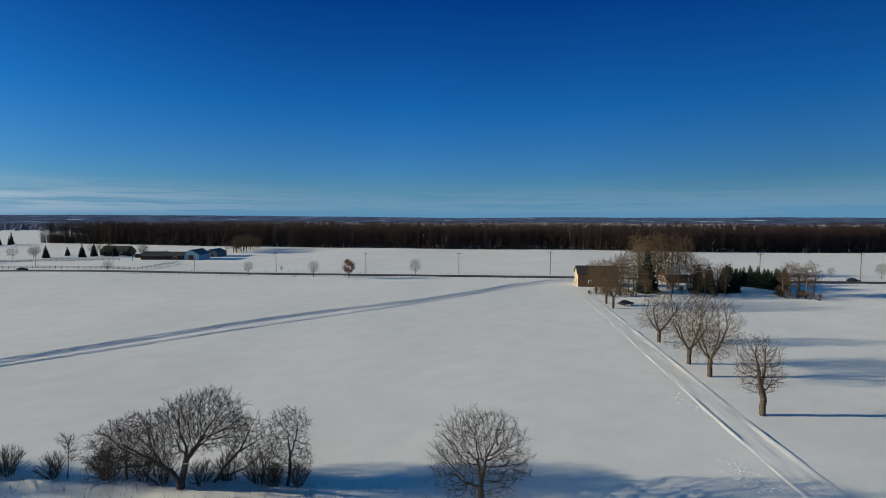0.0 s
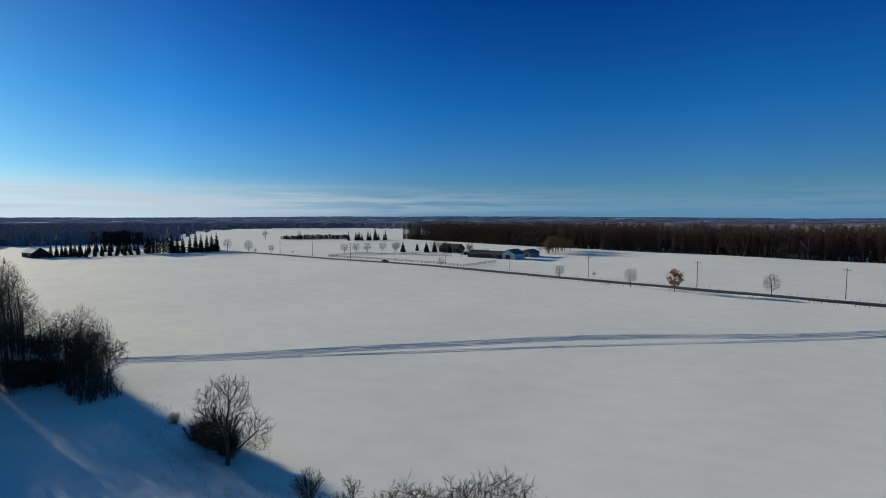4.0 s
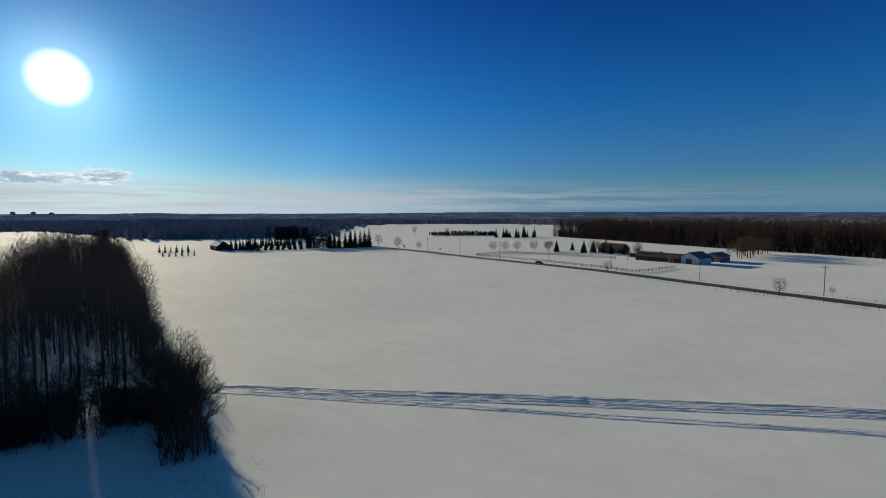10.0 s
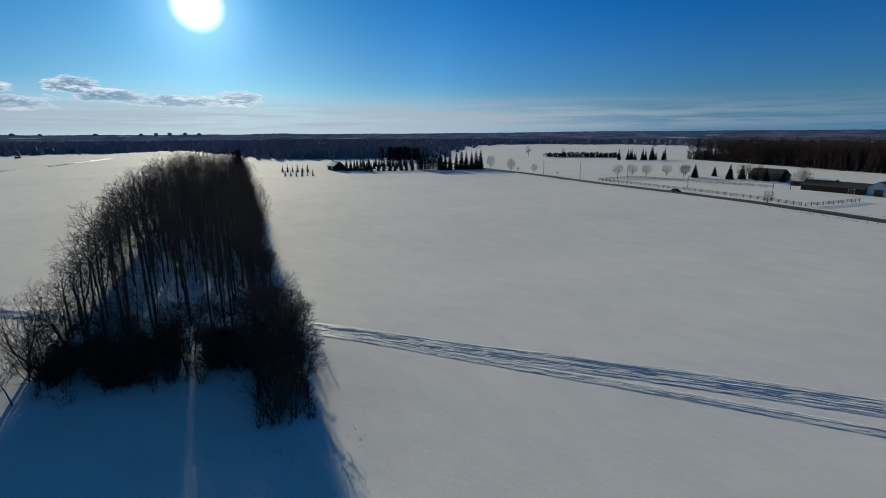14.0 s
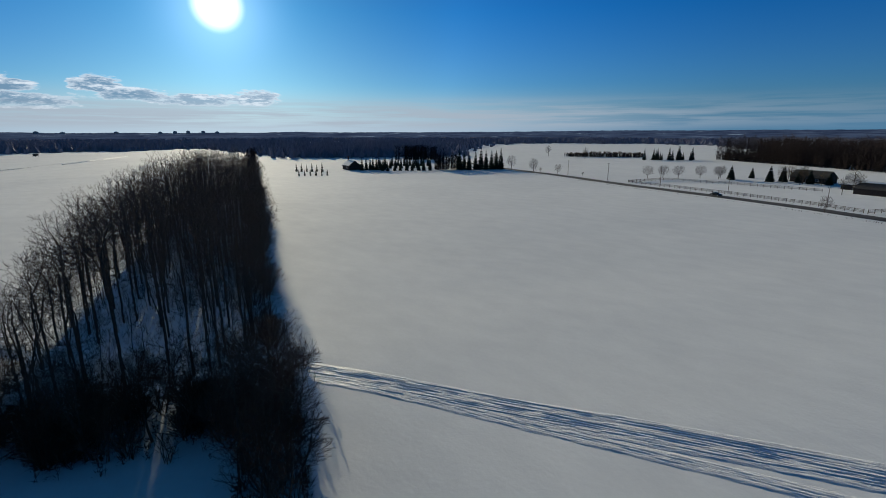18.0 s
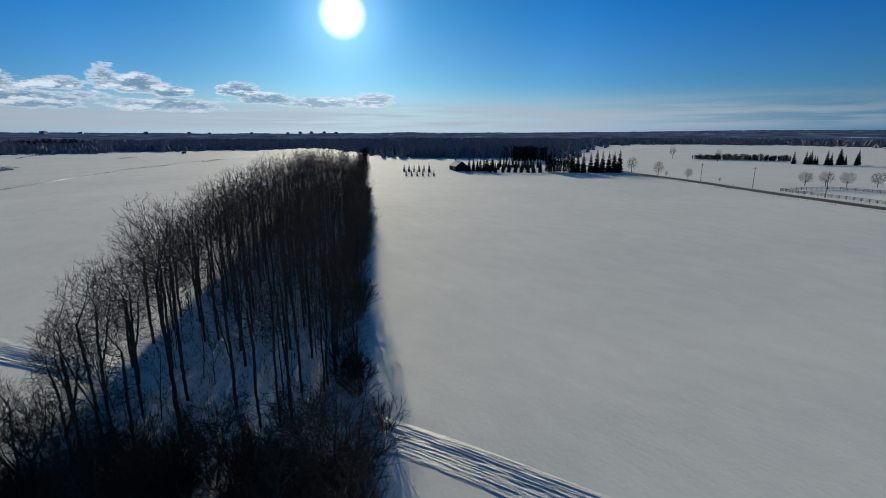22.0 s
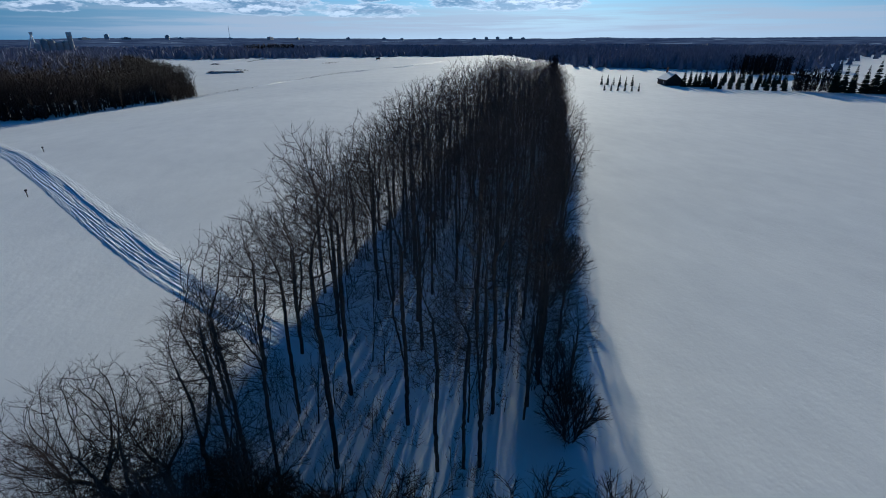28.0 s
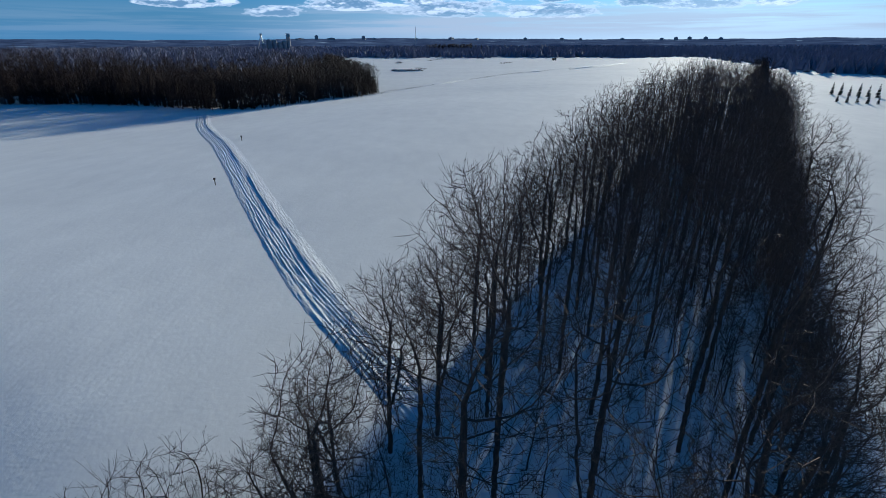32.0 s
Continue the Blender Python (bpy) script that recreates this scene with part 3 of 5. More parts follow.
def ribbon(name, points, profile, mat, step=1.0, rough=0.0, seed=1, wave=0.0):
    """A strip along a line. profile: (offset to the side, height over the ground); rough: random unevenness of the heights."""
    rng = np.random.default_rng(seed)
    line = smooth_line(points, step)
    tan = np.gradient(line, axis=0)
    tan /= np.hypot(tan[:, 0], tan[:, 1])[:, None]
    nor = np.stack([tan[:, 1], -tan[:, 0]], -1)
    off, high = np.array(profile, float).T
    m, k = len(line), len(off)
    bend = np.cumsum(rng.normal(0, 1, m)) if wave else np.zeros(m)
    if wave:
        w = max(3, int(12 / step)) | 1
        bend = np.convolve(rng.normal(0, 1, m + w - 1), np.ones(w) / math.sqrt(w), "valid") * wave
    xy = line[:, None] + nor[:, None] * (off[None, :, None] + bend[:, None, None])
    lump = rng.normal(0, 1, (m, k))
    lump = sum(np.roll(lump, s, 0) for s in range(-4, 5)) / 3.0
    z = ground_z(xy[..., 0], xy[..., 1]) + high[None] * (1 + rough * lump)
    z[:, [0, -1]] = ground_z(xy[:, [0, -1], 0], xy[:, [0, -1], 1]) - 0.05
    verts = np.concatenate([xy, z[..., None]], -1).reshape(-1, 3)
    i = (np.arange(m - 1)[:, None] * k + np.arange(k - 1)[None]).ravel()
    return new(name, mesh_of(name, verts, np.stack([i, i + 1, i + k + 1, i + k], -1), mat, True))


POLE_LINE = [(-900, -400), (-600, -175), (-440, -50), (-389, -11), (-331, 36), (-272, 82), (-204, 129), (-131, 177), (-96, 199), (-20, 243), (15, 266), (80, 309), (400, 520)]
ROAD_LINE = [(x + 3.6, y - 5.0) for x, y in POLE_LINE]
road = ribbon("road", ROAD_LINE, [(-3.9, 0.0), (-3.7, 0.10), (-1.2, 0.13), (0, 0.14), (1.2, 0.13), (3.7, 0.10), (3.9, 0.0)], ASPHALT, 4.0)
tagged(road, "ploughed two-lane asphalt country road between snow banks", "road", kind="structure")
for side, name in ((-1, "snow_bank"), (1, "snow_bank")):
    bank = ribbon(name, ROAD_LINE, sorted([(side * 3.4, 0.02), (side * 4.1, 0.12), (side * 4.8, 0.20), (side * 5.8, 0.10), (side * 7.0, 0.03), (side * 7.4, 0.0)]), SNOW, 2.0, 0.35, 5 + side)
    tagged(bank, "ploughed snow bank along the country road", "snow bank", kind="structure")

TRAIL_NORTH = [(-79.5, 196), (-88.5, 184), (-93.5, 165), (-95.2, 141), (-97.2, 124), (-101, 103), (-106.2, 87), (-110.2, 65), (-112, 43), (-113.5, 26), (-114.8, 9), (-115.5, -8), (-115.8, -19), (-115.6, -27), (-115, -33)]
TRAIL_SOUTH = [(-108.8, -56), (-107.0, -63), (-104.9, -70), (-103.3, -77), (-101.5, -89), (-100.1, -99), (-98.7, -109), (-97.3, -121), (-93.7, -150), (-89.0, -180), (-86, -205), (-84, -238)]
TRAIL = TRAIL_NORTH + [(-112.5, -44)] + TRAIL_SOUTH


def braided_trail(points, wide, runs, seed, bank=0.0):
    """Many runner tracks that wander side by side over one another: grooves between low berms, on churned snow. bank: a step along one side."""
    rng = np.random.default_rng(seed)
    line = smooth_line(points, 0.45)
    tan = np.gradient(line, axis=0)
    tan /= np.hypot(tan[:, 0], tan[:, 1])[:, None]
    nor = np.stack([tan[:, 1], -tan[:, 0]], -1)
    m, k = len(line), int(wide / 0.075) + (34 if bank else 20)
    lee = 2.4 if bank else 0.75
    off = np.linspace(-wide / 2 - 0.75, wide / 2 + lee, k)

    def drift(length, size):
        w = int(length / 0.45) | 1
        v = np.convolve(rng.normal(0, 1, m + 2 * w - 2), np.ones(w) / math.sqrt(w), "same")
        return np.convolve(v, np.ones(w) / w, "valid")[:m] * size

    high = np.full((m, k), 0.06)
    for j in range(runs):
        at = (-0.5 + (j + 0.5) / runs) * wide * 0.95 + drift(16, 0.30)
        deep = rng.uniform(0.018, 0.05) * np.clip(0.8 + drift(9, 0.5), 0.15, 1.4)
        x = off[None] - at[:, None]
        high += deep[:, None] * (0.6 * np.exp(-((np.abs(x) - 0.17) / 0.08) ** 2) - np.exp(-(x / 0.09) ** 2))
    churn = rng.normal(0, 1, (m, k))
    high += 0.010 * sum(np.roll(churn, r, 0) for r in range(3))
    if bank:
        rim = off[None] - wide / 2 + 0.1 - drift(5, 0.05)[:, None]
        high += bank * np.exp(-(rim / np.where(rim < 0, 0.15, 1.3)) ** 2) * np.clip(0.8 + drift(6, 0.5), 0.3, 1.4)[:, None]
    side = np.clip((wide / 2 + 0.75 + np.minimum(off, (0.75 / lee) * (wide / 2 - off) - wide / 2))[None] / (0.55 + drift(4, 0.12)[:, None] ** 2), 0, 1)
    xy = line[:, None] + nor[:, None] * off[None, :, None]
    z = ground_z(xy[..., 0], xy[..., 1]) - 0.07 + np.maximum(high + 0.07, 0.09) * side ** 0.8
    verts = np.concatenate([xy, z[..., None]], -1).reshape(-1, 3)
    i = (np.arange(m - 1)[:, None] * k + np.arange(k - 1)[None]).ravel()
    return mesh_of("snowmobile_trail", verts, np.stack([i, i + 1, i + k + 1, i + k], -1), PACKED, True)


for way, wide, runs, seed, bank in ((TRAIL_NORTH, 3.3, 13, 3, 0.0), (TRAIL_SOUTH, 2.6, 14, 4, 0.13)):
    tagged(new("snowmobile_trail", braided_trail(way, wide, runs, seed, bank)), "churned snowmobile trail crossing the snowy field", "trail", kind="structure")
LONE_TRACK = [(-77, 190), (-85, 180), (-90, 160), (-92, 141), (-94, 122), (-97.2, 100), (-100.8, 82.3), (-104.5, 60.5), (-106.8, 41), (-109, 26), (-111.4, 9.5), (-112.6, 0), (-113.9, -10), (-114.6, -20)]
tagged(new("sled_track", braided_trail(LONE_TRACK, 0.9, 2, 14)), "narrow sled track beside the snowmobile trail", "trail", kind="structure")
DRIVE = [(-82, 186), (-66, 160), (-50.2, 136.3), (-25.3, 96.2), (-9.1, 69.5), (0.3, 55.4), (14, 36), (40, 0)]
drive = ribbon("driveway", DRIVE, [(-3.3, 0.0), (-2.9, 0.025), (-2.55, 0.075), (-2.25, 0.03), (-1.7, 0.02), (-1.3, 0.045), (-0.9, 0.02), (-0.5, 0.035), (0.0, 0.015), (0.35, 0.04), (0.7, 0.015), (0.95, 0.055), (1.2, 0.02), (1.6, 0.0)], SNOW, 0.6, 0.5, 9, 0.03)
tagged(drive, "packed snow farm driveway with low ploughed ridges", "driveway", kind="structure")

FAR_TRACK = [(-120, -262), (-163, -286), (-218, -331), (-300, -396), (-390, -440)]
track = ribbon("snow_track", FAR_TRACK, [(-1.3, 0.0), (-0.8, 0.34), (-0.3, 0.06), (0.3, 0.06), (0.8, 0.40), (1.3, 0.0)], PACKED, 1.5, 0.5, 12)
tagged(track, "single vehicle track pressed into the far snowy field", "trail", kind="structure")

for k, line in enumerate(([(-272, -620), (-320, -672), (-368, -715), (-420, -750), (-471, -779)], [(-371, -412), (-420, -432), (-466, -455)], [(-471, -779), (-520, -860), (-607, -995)])):
    field_track = ribbon("snow_track", line, [(-2.0, 0.0), (-1.2, 0.55), (-0.5, 0.08), (0.5, 0.08), (1.2, 0.65), (2.0, 0.0)], PACKED, 2.0, 0.5, 20 + k)
    tagged(field_track, "vehicle track across the far snowy field", "trail", kind="structure")
HEDGE_LINE = [(-10, 41), (-22, 32.5), (-40, 23), (-56, 12.5), (-75, -2), (-92, -15)]
drift = ribbon("snow_drift", HEDGE_LINE, [(-3.2, 0.0), (-2.4, 0.06), (-1.6, 0.22), (-0.9, 0.10), (0.0, 0.28), (0.8, 0.12), (1.7, 0.30), (2.5, 0.10), (3.4, 0.0)], SNOW, 0.9, 0.55, 17, 0.35)
tagged(drift, "lumpy snow drift along the hedgerow", "snow drift", kind="structure")

# ---- the woodlot ----
def in_strip(a, b):
    """A place in the strip of woods: a along it towards the sun, b across it from its field edge."""
    return -95 - 0.80 * a + 0.60 * b, -16 - 0.60 * a - 0.80 * b


def trail_gap(x, y):
    line = smooth_line(TRAIL, 4.0)
    return float(np.min(np.hypot(line[:, 0] - x, line[:, 1] - y)))


def before_front(a, b):
    """Open snow in front of the woods, but for the scrub running out along their field corner."""
    return a < (2.0 if b < 4.6 else 12.4 + 0.9 * math.sin(b * 1.7)) or (9.7 < b < 11.1 and a < 17)


def make_woodlot():
    rng = np.random.default_rng(11)
    label = "tall bare deciduous tree in the snowy woodlot"
    grp = "woodlot trees"
    near = [wood_tree("woodland_tree", 18.0, 2.6 + 0.25 * (k % 3), 0.44 + 0.05 * (k % 2), 100 + k, label, 0.145, 820, 0.42, 0.011, grp, k in (1, 4), limb=0.56) for k in range(6)]
    mid = [wood_tree("woodland_tree", 18.0, 2.9, 0.42, 200 + k, label, 0.14, 560, 0.60, 0.012, grp, k == 2, keep=3, fine=0) for k in range(5)]
    back = [wood_tree("woodland_tree", 18.0, 2.9, 0.40, 240 + k, label, 0.14, 250, 0.85, 0.016, grp, keep=3, fine=0) for k in range(4)]
    edge = [wood_tree("edge_tree", 14.0, 2.9, 0.28, 350 + k, "wide-crowned bare tree on the woodlot edge", 0.16, 950, 0.38, 0.011, "woodlot edge trees", k % 2 == 0, limb=0.50) for k in range(5)]
    rim = [wood_tree("edge_tree", 14.0, 2.7, 0.20, 370 + k, "dense bare tree on the road side of the woodlot", 0.14, 480, 0.55, 0.014, "woodlot edge trees", fine=0) for k in range(4)]
    wide = limb_tree("edge_tree", [[(0, 0, -0.2), (0.2, 0, 1.6), (-0.6, 0.5, 3.4)], [(0.2, 0, 1.5), (1.4, -0.4, 3.2)], [(0.1, 0, 1.3), (-1.8, -0.6, 2.6)]], [(0, 0, 6.6, 4.6, 4.6, 3.9), (-3.0, 0.5, 4.6, 2.8, 2.8, 2.2), (2.6, -1, 5.4, 2.6, 2.6, 2.6)],
                     362, "wide forked bare tree at the woodlot corner", DARK_TWIG, 0.21, 900, 0.40, 0.48, sprays=3, spray=0.75, group="woodlot edge trees", limb=0.53)
    low = [bare_tree("brush_shrub", "brush", 4.0, 0.10, 300 + k, "bare tangled shrub under the woodlot trees", TWIG, stems=5, group="woodlot shrubs") for k in range(4)]
    young = [bare_tree("young_tree", "sapling", 8.0, 0.07, 330 + k, "thin young bare tree in the woodlot shade", TWIG, group="woodlot saplings") for k in range(4)]
    spots = []

    def plant(src, a, b, scale, turn=None):
        x, y = in_strip(a, b)
        spots.append((x, y))
        place_tree(src, x, y, (a * 47 + b * 91) % 360 if turn is None else turn, scale)

    # the first stand behind the clearing, well apart on open snow
    for k, (a, b, h) in enumerate(((24.5, 15.0, 18.5), (29.0, 11.9, 18.0), (25.8, 9.1, 15.0), (26.4, 7.6, 13.0), (26.8, 6.7, 17.0), (30.7, 16.7, 18.3), (28.0, 19.4, 14.6), (22.9, 19.9, 15.0), (31.6, 4.3, 10.5), (31.6, 6.5, 16.5),
                                   (30.3, 8.0, 9.0), (22.0, 17.2, 12.5), (44.6, 18.0, 16.6), (44.2, 19.4, 14.5), (41.6, 9.1, 18.0), (37.4, 20.5, 16.5), (54.9, 16.2, 17.5), (54.4, 19.7, 16.0), (48.5, 8.5, 18.0), (37.5, 13.2, 17.0), (36.3, 3.6, 15.0),
                                   (45.0, 5.2, 17.5), (50.5, 12.8, 17.5), (39.4, 6.4, 16.5), (47.0, 14.6, 16.5))):
        plant(near[k % 6], a, b, h / 18.0)
    # crowns along the sunny edge, each standing clear of the next
    for k, (a, b, h) in enumerate(((31.4, 24.0, 12.5), (37.7, 24.5, 10.5), (21.6, 21.4, 11.5), (24.6, 22.6, 11.0), (27.6, 24.6, 9.5), (34.2, 22.4, 13.0), (44.0, 25.0, 14.2), (48.3, 24.4, 12.6), (52.5, 25.0, 13.6), (57.0, 24.4, 15.2), (61.6, 25.4, 14.0),
                                   (67.0, 25.0, 15.6), (71.5, 24.6, 15.0), (76.5, 25.2, 17.0), (82.0, 24.8, 16.0), (88.0, 25.4, 17.2), (94.0, 25.0, 16.4), (100.0, 25.6, 17.6), (106.5, 25.0, 17.0), (113.5, 25.2, 18.6), (41.0, 22.4, 14.0), (50.6, 22.0, 15.0))):
        plant(edge[k % 5], a, b, h / 14.0)
    plant(wide, 19.4, 26.2, 0.80, 30)
    plant(wide, 21.0, 23.8, 0.70, 200)
    plant(wide, 15.6, 24.4, 0.52, 110)
    for a, b, h in ((14.0, 15.5, 9.5), (15.5, 18.0, 10.0), (16.5, 19.8, 8.5), (17.6, 22.0, 10.5), (15.2, 23.6, 8.0), (18.6, 16.4, 10.5), (15.0, 13.2, 8.0)):
        plant(edge[int(a * 3) % 5], a, b, h / 14.0)
    # the road side: dark and close, a few crowns leaning out over the field
    for a, b, h in ((88.5, 1.8, 15.5), (54.5, 1.9, 11.5), (43.5, 1.8, 9.0), (35.5, 1.2, 8.5), (66.0, 1.8, 14.5), (75.0, 1.6, 14.0)):
        plant(edge[int(a) % 5], a, b, h / 14.0)
    for a, b, h in ((5, 2.2, 9.5), (7.5, 0.8, 10.5), (9, 4.0, 11.5), (11.5, 1.4, 12.0), (14, 3.8, 11.0), (16, 1.0, 10.0)):
        plant(edge[int(a * 2) % 5], a, b, h / 14.0)
    for a in np.arange(33, 205, 3.0):
        plant(rim[int(a * 7) % 4], a + rng.normal(0, 0.5), rng.uniform(2.4, 4.2) + (0.8 if a < 70 else 0.0), rng.uniform(0.72, 0.98) * float(np.interp(a, (33, 60, 110), (0.85, 1.0, 1.2))))
    # the woods between
    for _ in range(900):
        a, b = rng.uniform(34, 205), rng.uniform(4.5, 27.0)
        x, y = in_strip(a, b)
        gap = 4.0 if a < 58 else 3.2 if a < 110 else 3.1
        if len(spots) > 335:
            break
        if trail_gap(x, y) < 2.6 or (a < 116 and b > 23) or any((x - p) ** 2 + (y - q) ** 2 < gap * gap for p, q in spots):
            continue
        plant(near[rng.integers(6)] if a < 62 else mid[rng.integers(5)] if a < 120 else back[rng.integers(4)], a, b, rng.uniform(0.84, 1.06), rng.uniform(0, 360))
    for k in range(165):
        a, b = (rng.uniform(19, 62), rng.uniform(5, 25)) if k < 75 else (rng.uniform(50, 200), rng.uniform(0.5, 27))
        x, y = in_strip(a, b)
        if trail_gap(x, y) > 2.2:
            place_tree(young[k % 4], x, y, rng.uniform(0, 360), rng.uniform(0.4, 0.95) * (0.7 if a < 24 else 1.0))
    for k in range(230):
        a, b = rng.uniform(60, 130), rng.uniform(-0.3, 27)
        if k < 110:
            a, b = rng.uniform(31, 195), rng.uniform(0.6, 4.0)
        elif k < 190:
            a, b = rng.uniform(1, 21), rng.uniform(-0.6, 25)
        x, y = in_strip(a, b)
        if (a < 25 and before_front(a, b)) or trail_gap(x, y) < 2.6:
            continue
        place_tree(low[k % 4], x, y, rng.uniform(0, 360), rng.uniform(0.55, 1.2))
    thicket = [bare_tree("thicket_shrub", "shrub", 3.4, 0.06, 380 + k, "dense reddish-brown thicket shrub at the woodlot clearing", THICKET, stems=12, group="clearing thickets", least=0.011) for k in range(2)]
    for k in range(44):
        a, b = (rng.uniform(14, 20), rng.uniform(3, 9.5)) if k < 18 else (rng.uniform(13, 22), rng.uniform(11.5, 24))
        x, y = in_strip(a, b)
        if not before_front(a, b) and trail_gap(x, y) > 2.4:
            place_tree(thicket[k % 2], x, y, rng.uniform(0, 360), rng.uniform(0.7, 1.15))
    for a, b, k, t in ((24.4, -1.6, 0.95, 40), (25.2, -0.8, 0.7, 150)):
        x, y = in_strip(a, b)
        place_tree(low[1], x, y, t, k)
    x, y = in_strip(30.6, 1.2)
    place_tree(thicket[0], x, y, 10, 1.3)
    # a brown grove of small trees fills the front corner
    grove = [bare_tree("grove_tree", "canopy", 8.0, 0.11, 390 + k, "small dense brown tree in the grove at the woodlot corner", THICKET, group="corner grove", least=0.010) for k in range(4)]
    put = []
    for k in range(900):
        x, y = rng.uniform(-112, -89), rng.uniform(-48, -15.8)
        a, b = -0.8 * (x + 95) - 0.6 * (y + 16), 0.6 * (x + 95) - 0.8 * (y + 16)
        if a > (18 if b < 13 else 20) or b < 0 or b > 26 or before_front(a - 0.8, b) or trail_gap(x, y) < 2.2 or any((x - p) ** 2 + (y - q) ** 2 < (5.0 if b < 9.5 else 7.0) for p, q in put):
            continue
        put.append((x, y))
        place_tree(grove[k % 4], x, y, rng.uniform(0, 360), rng.uniform(0.9, 1.2) * (1.0 if b < 13 else 0.75))
    for ob in (*grove, *thicket, wide, *near, *mid, *back, *low, *young, *edge, *rim):
        away(ob)


make_woodlot()


# ---- the hedgerow east of the woodlot ----
def make_hedgerow():
    field = "bare tree standing in the snowy hedgerow"
    maple = limb_tree("maple_tree", [[(0, 0, -0.2), (0.05, 0, 1.9), (-0.2, 0.1, 4.4)], [(0.05, 0, 1.8), (0.7, 0.3, 4.2)], [(0, 0, 1.7), (-1.5, -0.2, 2.5)]], [(0, 0, 4.9, 4.3, 4.3, 3.6), (-2.1, 0, 3.3, 2.6, 2.6, 1.7), (2.2, 0, 3.2, 2.5, 2.5, 1.7)], 21,
                      "round-crowned bare maple in the snowy hedgerow", DARK_TWIG, 0.27, 3000, 0.27, 0.33, 6.0, 0.24, 0.011, 3, 0.55, rise=0.5, limb=0.53)
    maple.matrix_world = pose(-23.2, 34.7, float(ground_z(-23.2, 34.7)), 0, 0, 57)
    willow = limb_tree("spreading_tree", [[(0, 0, -0.2), (0.1, 0, 1.0), (0.5, 0.2, 2.4), (0.7, 0.1, 4.0)], [(0.05, 0, 0.9), (-0.8, 0.1, 2.3), (-1.9, 0.2, 3.3)], [(0.6, 0.2, 2.9), (1.7, 0.4, 4.2)]],
                       [(2.3, 0, 6.5, 3.5, 3.6, 2.8), (-3.4, 0, 5.5, 3.8, 3.8, 2.5), (4.6, 0, 5.2, 2.0, 2.6, 1.8), (-5.0, 0, 4.0, 2.0, 2.4, 1.6), (0, 0, 6.4, 2.6, 3.2, 2.5)], 36,
                       "wide-spreading old bare tree with crooked limbs in the hedgerow", DARK_TWIG, 0.38, 5200, 0.26, 0.31, 8.0, 0.10, 0.013, 3, 0.5, fine=2, limb=0.56)
    willow.matrix_world = pose(-46.9, 19.0, float(ground_z(-46.9, 19.0)), 0, 0, 68)
    leaner = limb_tree("leaning_tree", [[(0, 0, -0.2), (1.2, 0.1, 1.5), (3.0, 0, 3.4), (4.0, 0.2, 5.4)], [(0.5, 0.2, 0.5), (1.8, 0.6, 0.6), (3.4, 0.7, 0.9), (5.4, 0.8, 2.2)], [(2.4, 0.1, 2.8), (5.0, 0.3, 3.8)]], [(3.6, 0, 4.2, 2.1, 2.1, 2.1), (5.2, 0.6, 2.4, 1.8, 1.8, 1.5)], 38,
                       "bare tree with leaning stems beside the spreading tree", DARK_TWIG, 0.18, 1500, 0.26, 0.34, 6.0, 0.08, 0.012, 3, 0.45, fine=1)
    leaner.matrix_world = pose(-45.3, 21.0, float(ground_z(-45.3, 21.0)), 0, 0, 68)
    slim = limb_tree("slim_tree", [[(0, 0, -0.2), (0.25, 0, 1.2), (0.4, 0, 2.6), (0.2, 0, 5.4)], [(0.45, 0, 2.4), (1.2, 0, 1.6), (1.8, 0.1, 0.8)], [(0.4, 0, 3.0), (1.2, 0.2, 5.6)]], [(0.3, 0, 6.0, 1.9, 1.8, 1.8), (1.2, 0, 2.7, 1.3, 1.4, 1.7), (-0.7, 0, 3.2, 1.3, 1.3, 1.8)], 41,
                     "slim bare tree with hanging vines in the hedgerow", DARK_TWIG, 0.16, 1900, 0.25, 0.30, 4.0, 0.0, 0.013, 4, 0.45, rise=0.1)
    slim.matrix_world = pose(-39.6, 25.7, float(ground_z(-39.6, 25.7)), 0, 0, 60)
    b = limb_tree("field_tree", [[(0, 0, -0.2), (0, 0, 1.4), (0.1, 0, 3.6)]], [(0, 0, 3.8, 2.4, 2.4, 2.5), (-0.8, 0, 2.6, 1.8, 1.8, 1.4)], 52, field, PALE_TWIG, 0.12, 1100, 0.26, 0.32, 4.0, 0.1, 0.009, 3, 0.5)
    b.matrix_world = pose(-52.8, 16.5, float(ground_z(-52.8, 16.5)), 0, 0, 60)
    c = limb_tree("ash_tree", [[(0, 0, -0.2), (0, 0, 2.0), (0.1, 0, 5.4)], [(0.1, 0, 0.8), (1.6, 0, 2.2), (2.8, 0, 3.2)], [(0, 0, 2.4), (-0.9, 0.2, 5.0)]], [(-0.2, 0, 6.3, 2.8, 2.8, 3.3), (2.7, 0, 3.1, 1.9, 2.2, 2.0), (-1.4, 0, 3.8, 1.8, 2.2, 1.8)], 63,
                  "tall bare ash beside a dense thicket at the field edge", DARK_TWIG, 0.24, 2600, 0.28, 0.36, 6.0, 0.24, 0.012, 3, 0.55, rise=0.45, limb=0.52)
    c.matrix_world = pose(-72.1, 1.2, float(ground_z(-72.1, 1.2)), 0, 0, 97)
    shrub = bare_tree("shrub", "shrub", 3.4, 0.08, 71, "bare shrub in the snow along the hedgerow", PALE_TWIG, stems=9, group="hedgerow shrubs")
    thin = bare_tree("sapling", "thin", 5.0, 0.06, 81, "thin bare sapling in the hedgerow snow", PALE_TWIG)
